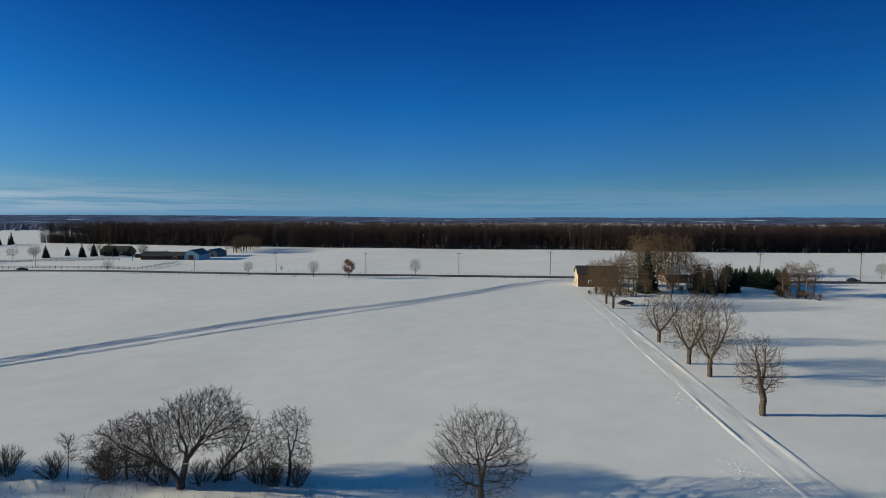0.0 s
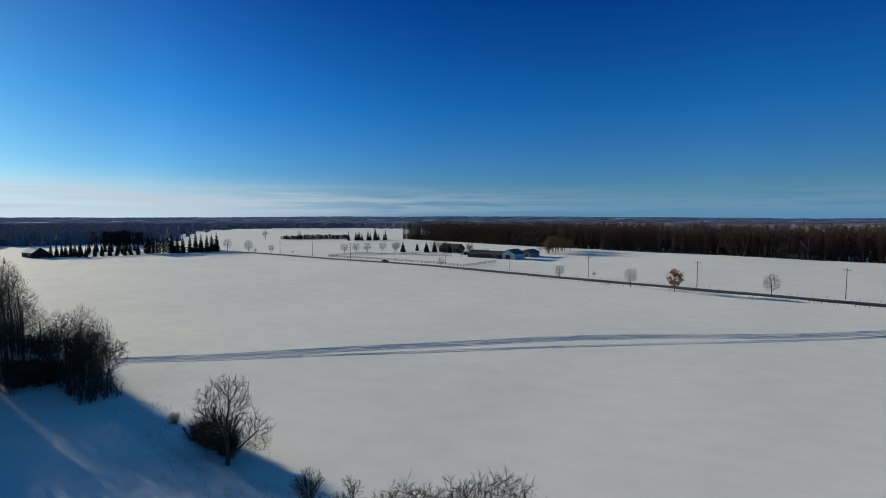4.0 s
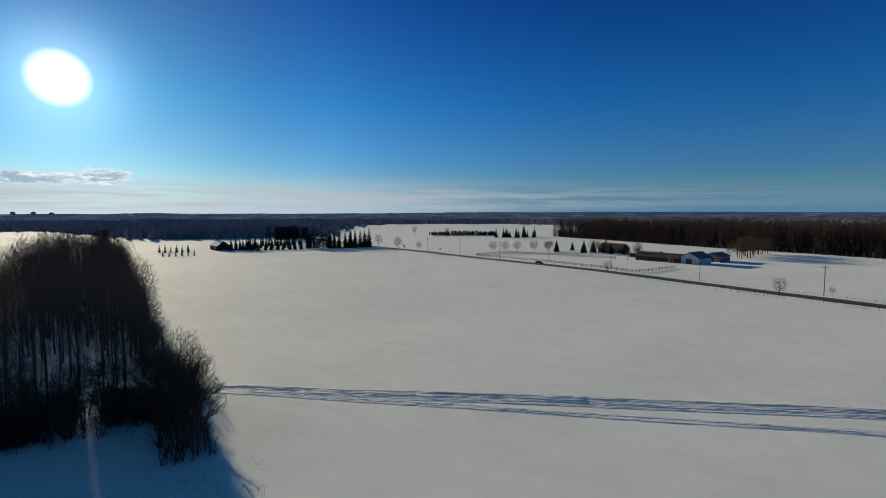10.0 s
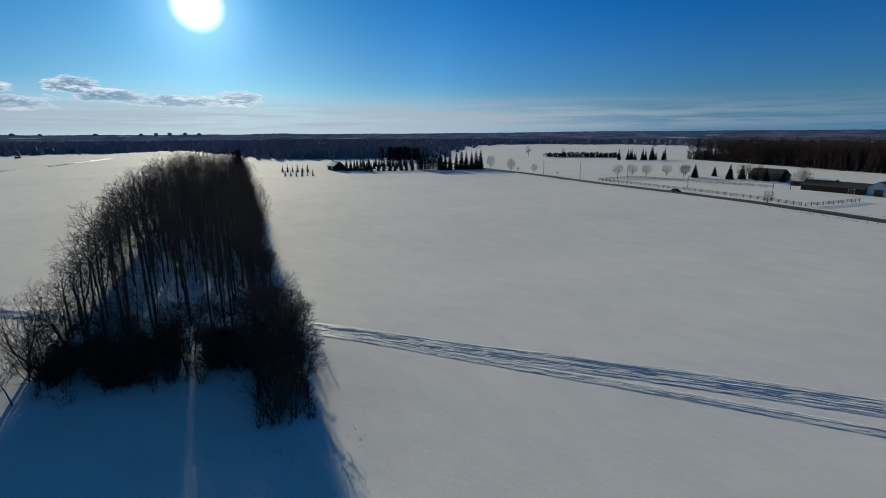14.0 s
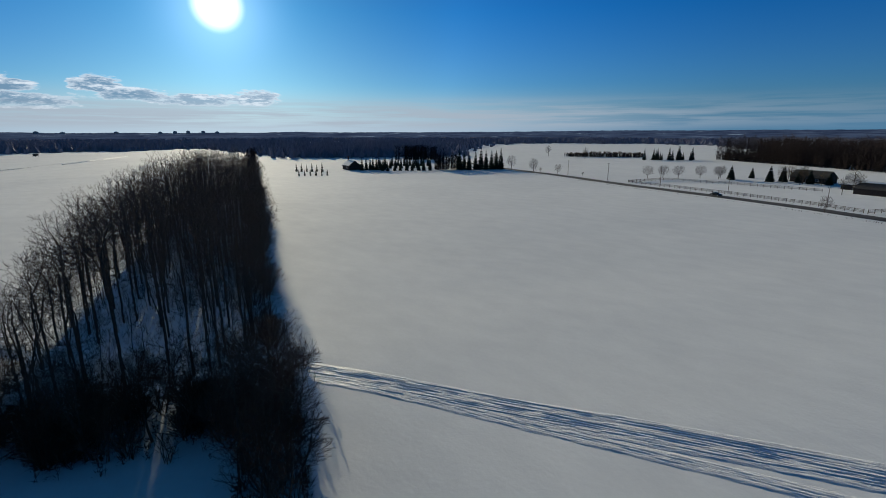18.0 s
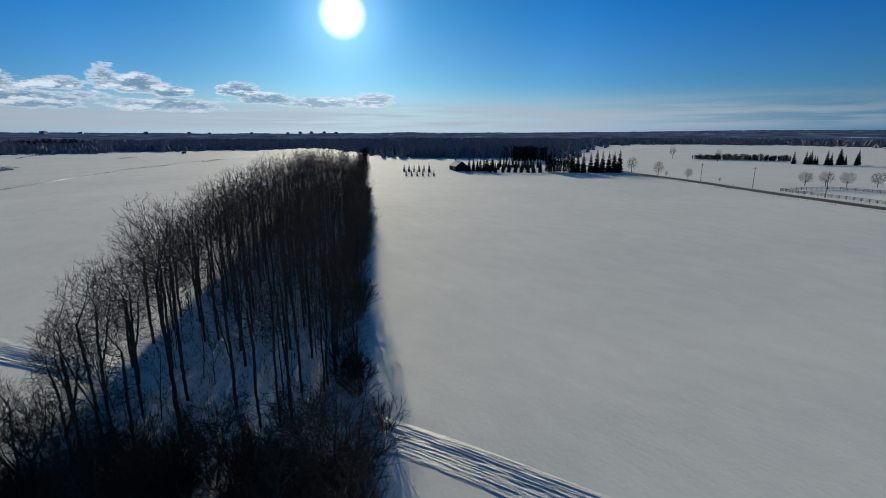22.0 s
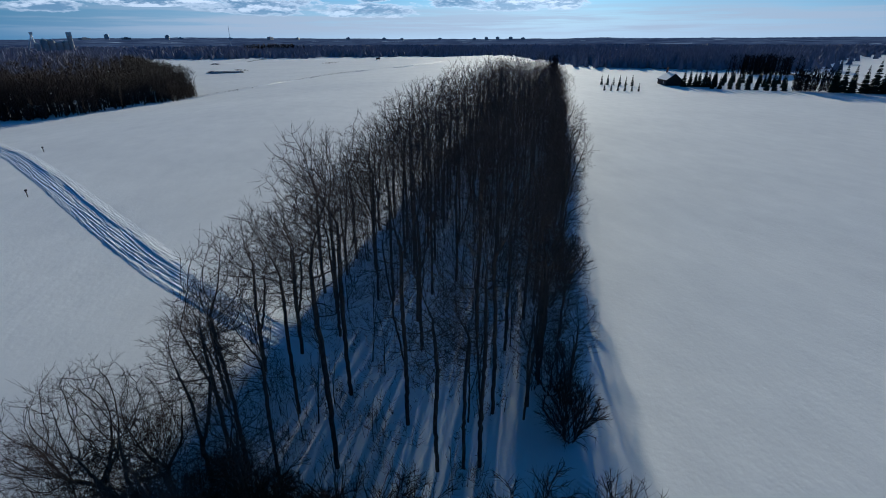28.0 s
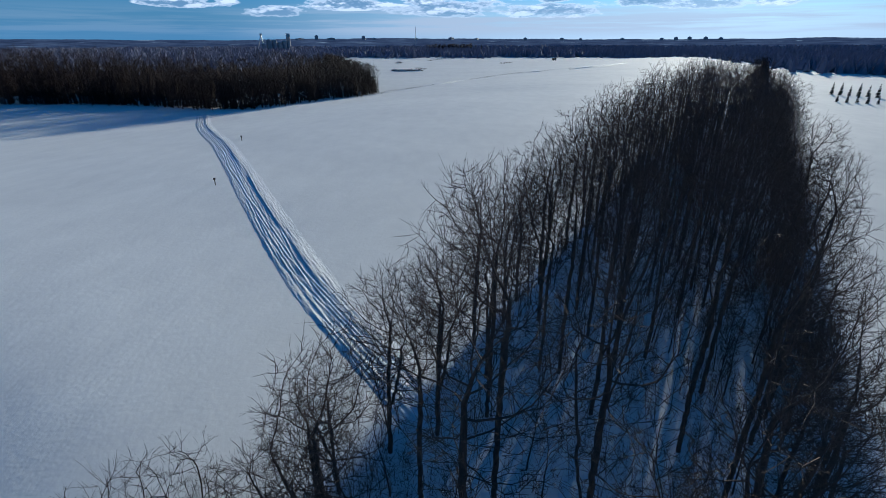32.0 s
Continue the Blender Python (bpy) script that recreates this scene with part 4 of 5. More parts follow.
    for x, y, s in ((-63, 9.4, 0.95), (-59.1, 12.1, 0.85), (-54.3, 15.3, 1.1), (-45, 22.5, 0.9), (-42.2, 24.4, 1.0), (-49.5, 18.5, 1.0), (-75.0, 0.3, 1.35), (-77.2, -1.2, 1.4), (-79.0, -3.2, 0.9), (-76.0, 0.8, 0.8),
                    (-84.8, -7.0, 0.5), (-40.4, 25.0, 0.7), (-38.8, 26.4, 0.75), (-46.3, 20.6, 0.8), (-51.5, 17.6, 0.9), (-41.4, 25.4, 0.6)):
        place_tree(shrub, x, y, x * 37 % 360, s)
    for x, y, s in ((-57.6, 12.9, 1.0), (-44.4, 23.2, 0.8), (-50.6, 18.2, 0.9)):
        place_tree(thin, x, y, y * 51 % 360, s)
    thicket = bare_tree("thicket_shrub", "shrub", 3.4, 0.06, 85, "dense brown thicket shrub at the foot of the ash", THICKET, stems=9, least=0.007)
    for x, y, k in ((-74.5, 0.6, 1.0), (-76.0, -0.6, 1.1), (-77.6, -1.9, 0.9), (-79.0, -2.9, 0.7), (-73.6, 1.4, 0.7)):
        place_tree(thicket, x, y, x * 91 % 360, k)
    away(shrub), away(thin), away(thicket)


make_hedgerow()


# ---- trees along the farm drive ----
def make_drive_trees():
    label = "bare maple beside the snowy farm drive"
    for k, (x, y, h, seed) in enumerate(((-51.2, 145.1, 13.6, 5), (-47.0, 138.9, 15.0, 6), (-26.2, 106.1, 11.0, 7), (-17.8, 92.8, 12.8, 8), (-13.6, 87.2, 13.8, 9), (-5.3, 73.9, 10.4, 10))):
        rng = np.random.default_rng(seed)
        if seed == 10:
            stems, lobes = [[(0, 0, -0.2), (0.1, 0, 2.4), (-0.7, 0, 4.6), (-1.2, 0, 7.0)], [(0.1, 0, 3.0), (1.4, 0.1, 4.0)], [(-0.4, 0, 3.8), (0.2, 0, 6.8)]], [(-0.9, 0, 6.6, 2.8, 2.6, 3.6), (1.4, 0, 4.6, 1.5, 1.5, 1.4)]
        else:
            stems = [[(0, 0, -0.2), (0.1, 0, 0.17 * h), (0, 0.1, 0.34 * h)]] + [[(0.05, 0, 0.19 * h), (math.cos(q) * 1.5, math.sin(q) * 1.5, 0.36 * h), (math.cos(q) * 2.7, math.sin(q) * 2.7, 0.56 * h)] for q in (rng.uniform(0, 1) + 1.57 * i for i in range(4))]
            lobes = [(0, 0, 0.60 * h, 0.34 * h, 0.34 * h, 0.38 * h), (0.16 * h, 0, 0.42 * h, 0.26 * h, 0.26 * h, 0.22 * h), (-0.18 * h, 0, 0.42 * h, 0.26 * h, 0.26 * h, 0.22 * h)]
        t = limb_tree("drive_maple", stems, lobes, 500 + seed, label, PALE_TWIG, 0.38, 1900, 0.40, 0.50, 6.0, 0.2, 0.014, 3, 0.8, group="maples along the drive", rise=0.5)
        t.matrix_world = pose(x, y, float(ground_z(x, y)), 0, 0, 57 if seed == 10 else seed * 50)


make_drive_trees()


# ---- distant woods ----
def far_tree_mesh(rng, spots, heights, twigs=26, thick=0.17, stem=1.3):
    """Plain bare trees, joined: a stem, and rising limbs with a haze of twigs."""
    verts, faces = [], []
    for (x, y), h in zip(spots, heights):
        def spike(px, py, pz, qx, qy, qz, r):
            b = len(verts)
            verts.extend(((px - r, py - r * 0.6, pz), (px + r, py - r * 0.6, pz), (px, py + r, pz), (qx, qy, qz)))
            faces.extend(((b, b + 1, b + 3), (b + 1, b + 2, b + 3), (b + 2, b, b + 3)))
        spike(x, y, -0.3, x + rng.normal(0, 0.4), y + rng.normal(0, 0.4), h, thick * stem)
        w = h * 0.16
        for _ in range(twigs):
            t = rng.uniform(0.02, 0.85)
            a, l = rng.uniform(0, 6.283), rng.uniform(0.5, 1.0)
            px, py, pz = x + rng.normal(0, w * 0.25), y + rng.normal(0, w * 0.25), h * t
            spike(px, py, pz, px + math.cos(a) * w * l, py + math.sin(a) * w * l, pz + h * rng.uniform(0.03, 0.15), thick)
    return verts, faces


def make_woods(name, edge, depth, count, high, seed, label, back=(0.5, 0.85), thick=0.17, twigs=26, stem=1.3):
    """A wood behind an edge line: dense along the edge, thinner behind."""
    rng = np.random.default_rng(seed)
    line = smooth_line(edge, 2.0)
    bx, by = back
    spots = []
    for i in range(count):
        p = line[rng.integers(len(line))]
        deep = depth * (rng.uniform(0, 1) ** 2.2 if i > count * 0.45 else rng.uniform(0, 0.06))
        spots.append((p[0] + bx * deep + rng.normal(0, 2.0), p[1] + by * deep + rng.normal(0, 2.0)))
    hs = rng.uniform(0.62, 1.08, count) * (np.interp([p[0] for p in spots], *high) if isinstance(high, tuple) else high)
    v, f = far_tree_mesh(rng, spots, hs, twigs, thick, stem)
    tagged(new(name, mesh_of(name, v, f, FAR_TWIG)), label, "woods", kind="stuff")


FOREST_NORTH = [(-616, 126), (-560, 152), (-489, 184), (-400, 224), (-340, 262), (-248, 318), (-171, 375), (-84, 404), (40, 505), (250, 640), (420, 740)]
make_woods("forest", FOREST_NORTH, 330, 5400, 25.0, 31, "dark bare deciduous forest beyond the road fields", (-0.52, 0.85), 0.19, 24, 0.7)
FOREST_SOUTH = [(-185, -560), (-174, -420), (-163, -289), (-137, -271), (-100, -246), (-75, -262), (-45, -288), (0, -308), (120, -340), (300, -380)]
make_woods("forest", FOREST_SOUTH, 230, 3300, ((-185, -130, -60, 0), (14.5, 16.0, 21.0, 24.5)), 32, "dark bare deciduous forest edging the snowy field", (0.25, -0.95), 0.14, 24, 1.3)


make_woods("forest_brush", FOREST_NORTH, 60, 3000, 9.0, 36, "dense bare brush along the forest edge", (-0.52, 0.85), 0.30, 16, 0.8)
make_woods("forest_brush", FOREST_SOUTH, 60, 2000, 6.0, 37, "dense bare brush along the forest edge", (0.25, -0.95), 0.25, 16, 0.8)

# the depth of both forests, seen only between the trees of their edges
make_woods("inner_forest", [(x - 26, y + 42) for x, y in FOREST_NORTH], 270, 3600, 21.5, 38, "dark depth of the bare forest beyond the road fields", (-0.52, 0.85), 0.6, 22, 0.6)
make_woods("inner_forest", [(x + 12, y - 40) for x, y in FOREST_SOUTH[2:]], 180, 1600, 14.0, 39, "dark depth of the bare forest edging the snowy field", (0.25, -0.95), 0.6, 22, 0.6)


def make_undergrowth():
    """Brushwood and saplings too many to count, in the shade of the woodlot."""
    rng = np.random.default_rng(66)
    spots, hs = [], []
    while len(spots) < 2000:
        front = len(spots) < 420
        a, b = (rng.uniform(1, 22), rng.uniform(-0.8, 24.5)) if front else (30 + 175 * rng.uniform(0, 1) ** 0.62, rng.uniform(1.2, 27.5))
        x, y = in_strip(a, b)
        if (front and before_front(a, b)) or trail_gap(x, y) < 2.4 or (18 < a < 37 and b < 18 and len(spots) % 3):
            continue
        spots.append((x, y))
        hs.append(rng.uniform(1.2, 3.6) if front else rng.uniform(1.5, 9.5) * (0.42 if a < 55 else 1.0))
    v, f = far_tree_mesh(rng, spots, hs, 24, 0.035)
    spots = [in_strip(rng.uniform(46, 85), rng.uniform(4, 25)) for _ in range(180)] + [in_strip(rng.uniform(17, 46), rng.normal(22, 2.6)) for _ in range(330)] + [in_strip(rng.uniform(22, 62), rng.uniform(5, 25)) for _ in range(650)] + [in_strip(rng.uniform(17, 34), rng.uniform(11.5, 25.5)) for _ in range(420)] + [in_strip(rng.uniform(56, 135), rng.uniform(4, 25)) for _ in range(260)]
    spots = [p for p in spots if trail_gap(*p) > 1.6]
    hs = [rng.uniform(2.0, 8.0) if k < 150 else rng.uniform(1.2, 4.2) if k < 1540 else rng.uniform(4.0, 12.0) for k in range(len(spots))]
    v2, f2 = far_tree_mesh(rng, spots, hs, 30, 0.018, 1.6)
    f += [tuple(i + len(v) for i in face) for face in f2]
    v += v2
    tagged(new("undergrowth", mesh_of("undergrowth", v, f, THICKET)), "tangled bare undergrowth on the woodlot floor", "undergrowth", kind="stuff")


make_undergrowth()
make_woods("shelterbelt", [(-411, -104), (-415, -96), (-419, -88)], 7, 46, 12.5, 33, "dense bare shelterbelt around the country house", (-0.9, 0.2), 0.22, 44, 0.6)
make_woods("treeline", [in_strip(a, 6.5) for a in (206, 300, 420, 560, 690)], 6, 260, 9.5, 40, "narrow bare treeline running on from the end of the woodlot", (0.6, -0.8), 0.16, 34, 0.8)
make_woods("hedgerow", [(-640, -20), (-636, 60)], 6, 120, 5.0, 35, "bare hedgerow between snowy fields", (-0.9, 0.1), 0.42, 44, 0.3)


def make_far_country():
    """Woods, scattered with white fields, out to the horizon."""
    rng = np.random.default_rng(41)
    verts, faces = [], []
    for _ in range(10500):
        yaw = radians(rng.uniform(-12, 205))
        d = 430 * (1750 / 430) ** rng.uniform(0, 1)
        deg = math.degrees(yaw)
        start = float(np.interp(deg, (-12, 70, 78, 101, 106, 122, 133, 168, 174, 205), (760, 760, 1230, 1230, 560, 560, 880, 880, 430, 430))) * (1 + 0.10 * noise.noise(Vector((deg / 3, 1.0, 7.0))))
        if d < start:
            continue
        x, y = -60 - math.sin(yaw) * d, math.cos(yaw) * d
        patch = noise.noise(Vector((x / 420, y / 420, 2.0))) + 0.5 * noise.noise(Vector((x / 170, y / 170, 5.0)))
        if patch > ((0.6 if 103 < deg < 150 else 0.34) if d < 1000 else 0.07) and d < 1700 and deg < 171 and d > start * 1.04:
            continue
        w, h = 7 + d * 0.012, rng.uniform(10, 15)
        for _ in range(17):
            px, py, r, top = x + rng.normal(0, w), y + rng.normal(0, w), 1.1 + d * 0.0013, h * rng.uniform(0.45, 1.0)
            b, turn = len(verts), rng.uniform(0, 2)
            for k in range(3):
                a = turn + 2.094 * k
                verts.append((px + math.cos(a) * r * 1.6, py + math.sin(a) * r * 1.6, top * rng.uniform(0.0, 0.22) - 0.5))
            verts.append((px + rng.normal(0, r * 1.5), py + rng.normal(0, r * 1.5), top))
            faces += [(b + k, b + (k + 1) % 3, b + 3) for k in range(3)]
    tagged(new("distant_woods", mesh_of("distant_woods", verts, faces, HAZED_WOODS)), "distant woodland in painted pale blue haze, patched with snowy fields", "woods", kind="stuff")
    # low hills that close the horizon, self-lit in their painted haze colour
    verts, faces, m = [], [], 900
    for i in range(m):
        yaw = radians(-40 + 280 * i / (m - 1))
        top = 32 + 9 * noise.noise(Vector((i / 59, 0.5, 0))) + 4 * noise.noise(Vector((i / 14, 3.5, 0))) + 2 * noise.noise(Vector((i * 0.9, 8.5, 0)))
        for d, z in ((1500, -4), (1800, 2 + top * 0.06), (2400, 6 + top * 0.18), (3300, top), (3500, -5)):
            verts.append((-60 - math.sin(yaw) * d, math.cos(yaw) * d, z))
        if i:
            b = 5 * (i - 1)
            faces += [(b + k, b + k + 1, b + k + 6, b + k + 5) for k in range(4)]
    tagged(new("backdrop_hills", mesh_of("backdrop_hills", verts, faces, HAZE, True)), "low wooded hills along the horizon in painted blue haze", "hills", kind="structure")


make_far_country()


# ---- poles, road trees, fences ----
def make_poles():
    pole = thing("utility_pole", 0, 0, 0, "weathered wooden utility pole with a crossarm beside the road", "utility pole", "poles along the road", z=0)
    part("post", rod(bmesh.new(), (0, 0, -0.3), (0, 0, 10.4), 0.16, 0.11), POLE_WOOD, pole)
    part("crossarm", box(bmesh.new(), -1.1, 1.1, -0.06, 0.06, 9.65, 9.79), POLE_WOOD, pole)
    for x in (-0.95, -0.35, 0.95):
        part("insulator", rod(bmesh.new(), (x, 0, 9.79), (x, 0, 9.98), 0.06, 0.045), CONCRETE, pole)
    for x, y, s in ((-96, 199, 1.08), (-131, 177, 1.0), (-167, 152.5, 0.98), (-204, 129, 0.96), (-331, 36, 1.0), (-360, 12.7, 0.97), (-389, -10, 0.9), (-20.4, 241, 1.12), (13, 267, 1.14)):
        place_tree(pole, x, y, 34, s)
    for x, y, s in ((-239.5, 107, 0.68), (-276, 84, 0.7), (-311, 61, 0.66)):
        place_tree(pole, x, y, 34, s, label="short wooden service pole beside the road")
    away(pole)


make_poles()


def make_road_trees():
    bare = limb_tree("roadside_tree", [[(0, 0, -0.2), (0, 0, 1.8), (0.1, 0, 4.0)]], [(0, 0, 4.3, 2.3, 2.3, 2.6)], 601, "small bare tree on the snowy roadside", TWIG, 0.13, 450, 0.40, 0.5, 4.0, 0.25, 0.022, 3, 0.7, group="roadside trees", rise=0.4)
    for x, y, h in ((-260, 77, 5.7), (-204.4, 115, 6.1), (-175, 129, 7.4), (-141.9, 159, 7.8), (-205.5, 132.8, 2.7), (-402, -33, 9.6), (-392, -16.5, 6.5), (-432, -52, 10.4), (-410, -29, 3.4), (-387, -1, 2.4), (3.4, 271.7, 4.5), (20.7, 281, 6.8)):
        place_tree(bare, x, y, x * 13 % 360, h / 7.0)
    fruit = limb_tree("orchard_tree", [[(0, 0, -0.2), (0, 0, 1.6), (0.1, 0, 3.2)]], [(0, 0, 4.3, 3.1, 3.1, 2.7)], 604, "round bare orchard tree beside the paddock fence", TWIG, 0.16, 520, 0.45, 0.6, 4.0, 0.2, 0.026, 3, 0.7, group="orchard trees", rise=0.4)
    for x, y in ((-381, 36), (-386, 45), (-387, 53.5), (-391, 66), (-396, 78), (-389, 75.5)):
        place_tree(fruit, x, y, x * 7 % 360, 1.05)
    away(bare), away(fruit)
    rng = np.random.default_rng(77)
    oak = bare_tree("oak_tree", "light", 8.8, 0.16, 602, "young oak keeping its rust-brown dead leaves by the road", TWIG)
    verts, faces = [], []
    for _ in range(2900):
        a, u, r = rng.uniform(0, 6.283), rng.uniform(-1, 1), rng.uniform(0.25, 1.0) ** 0.5
        z = 5.3 + 3.3 * u * r
        w = 3.1 * r * math.sqrt(1 - u * u) * (1.0 if z > 4 else 0.85) * rng.uniform(0.8, 1.1)
        w *= 1.0 - 0.35 * max(0.0, (z - 4.5) / 4.1)
        c, q = Vector((math.cos(a) * w, math.sin(a) * w, z)), Euler(rng.uniform(0, 6, 3)).to_matrix()
        if noise.noise(c * 0.75) < -0.05 or noise.noise(c * 1.9 + Vector((5, 0, 0))) < -0.15:
            continue
        b = len(verts)
        verts += [tuple(c + q @ Vector(v) * 0.22) for v in ((-1, 0, 0), (0, -0.6, 0.2), (1.1, 0, 0), (0, 0.6, 0.2))]
        faces += [(b, b + 1, b + 2), (b, b + 2, b + 3)]
    under(new("leaves", mesh_of("leaves", verts, faces, OAK_LEAF)), oak)
    oak.matrix_world = pose(-160, 136, float(ground_z(-160, 136)))
    place_tree(oak, -184, 377, 60, 1.55, label="large oak with rust-brown dead leaves at the forest edge")


make_road_trees()


def make_conifers():
    tall = [conifer("spruce_tree", 16.0, 3.2, 700 + k, "dark green spruce in the shelterbelt by the road", "shelterbelt spruces", 26) for k in range(3)]
    small = [conifer("small_spruce", 7.5, 2.3, 710 + k, "dark green spruce in the snowy farmyard", "farmyard spruces", 22) for k in range(2)]
    slender = [conifer("nursery_spruce", 6.0, 1.05, 720 + k, "young nursery spruce in a snowy row", "nursery rows", 14) for k in range(2)]
    rng = np.random.default_rng(78)
    for k in range(9):
        place_tree(tall[k % 3], -418.5 - 1.85 * k + rng.normal(0, 0.5), -88.6 + k * 3.6 + rng.normal(0, 0.4), rng.uniform(0, 360), rng.uniform(0.82, 1.06))
    # ranks of planted conifers before the country house, snow between them
    for (x0, y0), (x1, y1), count, high in (((-389, -137), (-405, -106), 9, 8.4), ((-410, -148), (-427, -114), 10, 8.6), ((-433, -158), (-451, -123), 9, 9.0), ((-391, -153), (-399, -140), 7, 9.2)):
        for k in range(count):
            t = (k + rng.uniform(-0.15, 0.15)) / (count - 1)
            place_tree(tall[k % 3], x0 + (x1 - x0) * t + rng.normal(0, 0.5), y0 + (y1 - y0) * t, rng.uniform(0, 360), high / 16 * rng.uniform(0.85, 1.1), label="dark conifer in a planted rank by the country house")
    for x, y, h in ((-386, 81, 7.4), (-398, 95, 5.6), (-378, 98, 7.8), (-380, 105, 7.8), (-376, 111, 6.5), (-370, 114, 7.0), (-366, 121, 6.0)):
        place_tree(small[int(h) % 2], x, y, h * 80, h / 6.6)
    for x, y, h in ((-48, 176, 15.5), (-31, 190, 10.5), (-27, 193, 9.5), (-35, 194, 10.0), (-24, 197, 8.5), (-11, 228, 7.5), (-14, 231, 7.0)):
        place_tree(small[int(x) % 2], x, y, x * 33, h / 7.5)
    for k in range(22):
        x, y = -30 + 0.86 * k + rng.normal(0, 0.5), 220 + rng.normal(0, 1.2) - 0.3 * k
        place_tree(small[k % 2], x, y, rng.uniform(0, 360), rng.uniform(0.75, 1.15))
    for k in range(6):
        place_tree(slender[k % 2], -371 - 0.75 * k, -194 + 3.6 * k, rng.uniform(0, 360), rng.uniform(0.85, 1.1))
        place_tree(slender[k % 2], -341 - 1.6 * k, -173 + 3.1 * k, rng.uniform(0, 360), rng.uniform(0.6, 0.8))
    for k in range(14):
        place_tree(tall[k % 3], -585 + rng.normal(0, 5) - k * 0.5, 58 + k * 3.2 + rng.normal(0, 2), rng.uniform(0, 360), rng.uniform(0.45, 0.9), label="dark spruce in a distant field clump")
    for ob in (*tall, *small, *slender):
        away(ob)


make_conifers()


# ---- buildings ----
def gable_house(name, x, y, turn, wide, long, eave, ridge, wall, roof, label, category, openings=(), snow=True, z=None):
    """Walls with gables along y, a roof of two slopes with overhang, and openings: (face, along, sill, width, height, kind)."""
    root = thing(name, x, y, turn, label, category, z=z)
    w, l = wide / 2, long / 2
    part("wall", prism(bmesh.new(), [(-w, -0.3), (w, -0.3), (w, eave), (0, ridge - 0.05), (-w, eave)], -l, l), wall, root)
    pitch = (ridge - eave) / w
    for s in (-1, 1):
        e = w + 0.45
        out = [(0, ridge), (0, ridge + 0.16), (s * e, ridge + 0.16 - pitch * e), (s * e, ridge - pitch * e)]
        slope = part("roof", prism(bmesh.new(), out, -l - 0.4, l + 0.4), roof, root)
        if snow:
            e2 = e - 0.25
            out = [(s * 0.1, ridge + 0.17 - pitch * 0.1), (s * 0.1, ridge + 0.33 - pitch * 0.1), (s * e2, ridge + 0.30 - pitch * e2), (s * e2, ridge + 0.17 - pitch * e2)]
            part("roof_snow", prism(bmesh.new(), out, -l - 0.3, l + 0.3), SNOW, slope, "smooth snow cover")
    for face, along, sill, ow, oh, kind in openings:
        place = {"s": pose(along, -l, sill), "n": pose(along, l, sill, 0, 0, 180), "e": pose(w, along, sill, 0, 0, 90), "w": pose(-w, along, sill, 0, 0, -90)}[face]
        bm = bmesh.new()
        box(bm, -ow / 2 - 0.09, ow / 2 + 0.09, -0.07, 0.05, -0.09, 0), box(bm, -ow / 2 - 0.09, ow / 2 + 0.09, -0.07, 0.05, oh, oh + 0.09)
        box(bm, -ow / 2 - 0.09, -ow / 2, -0.07, 0.05, 0, oh), box(bm, ow / 2, ow / 2 + 0.09, -0.07, 0.05, 0, oh)
        fr = part("window_frame" if kind == "window" else "door_frame", bm, WHITE_PAINT, root)
        fr.matrix_local = place
        leaf = part("pane" if kind == "window" else "door", box(bmesh.new(), -ow / 2, ow / 2, -0.03, 0.03, 0, oh), GLASS if kind == "window" else BROWN_BOARD, fr)
    return root


barn = gable_house("barn", -68.0, 181.0, -58, 8, 15, 5.0, 7.6, BROWN_BOARD, SHINGLE, "tan farm building with a dark roof beside the drive", "barn",
            (("s", 0, 0, 3.0, 3.2, "door"), ("s", 0, 5.2, 1.0, 1.2, "window"), ("e", -3, 1.2, 1.1, 1.2, "window"), ("e", 3, 1.2, 1.1, 1.2, "window")), False)
part("gable_cladding", prism(bmesh.new(), [(-4.0, -0.3), (4.0, -0.3), (4.0, 4.95), (0, 7.5), (-4.0, 4.95)], -7.53, -7.503), STONE_TAN, barn, "weathered tan gable boards")
gable_house("farmhouse", -46.5, 214, -50, 9, 13, 3.4, 6.4, BROWN_BOARD, SHINGLE, "brown farmhouse with a snowy gable roof among bare trees", "house",
            (("s", -2, 1.0, 1.2, 1.3, "window"), ("s", 2, 1.0, 1.2, 1.3, "window"), ("w", 0, 0, 1.0, 2.05, "door"), ("e", 3, 1.0, 1.2, 1.3, "window")))
gable_house("teal_barn", -308.5, 139.5, 38, 10, 14, 3.4, 6.2, TEAL_METAL, GREY_ROOF, "pale teal metal-clad barn in the snowy paddock", "barn", (("s", 0, 0, 3.4, 3.0, "door"),), False)
gable_house("metal_shed", -322, 158, 38, 9, 13, 3.0, 5.0, GREY_BOARD, GREY_ROOF, "grey metal shed behind the teal barn", "shed", (("s", 1, 0, 2.4, 2.4, "door"),), False)
gable_house("long_barn", -320, 126, -52, 9, 26, 2.6, 4.7, DARK_BOARD, SHINGLE, "long low dark brown barn beside the paddock", "barn", (("e", 8, 0, 2.4, 2.2, "door"),), False)
gable_house("cattle_shed", -343, 127, -50, 8, 18, 2.4, 4.2, DARK_BOARD, SHINGLE, "low dark cattle shed with a snowy roof", "shed", (("e", -3, 0, 2.0, 2.0, "door"),), True)
gable_house("ranch_house", -380, 119, -52, 10, 18, 2.8, 6.2, DARK_BOARD, SHINGLE, "dark-roofed ranch house behind spruces", "house", (("e", 0, 0, 1.0, 2.05, "door"), ("e", 5, 1.0, 1.4, 1.1, "window")), False)
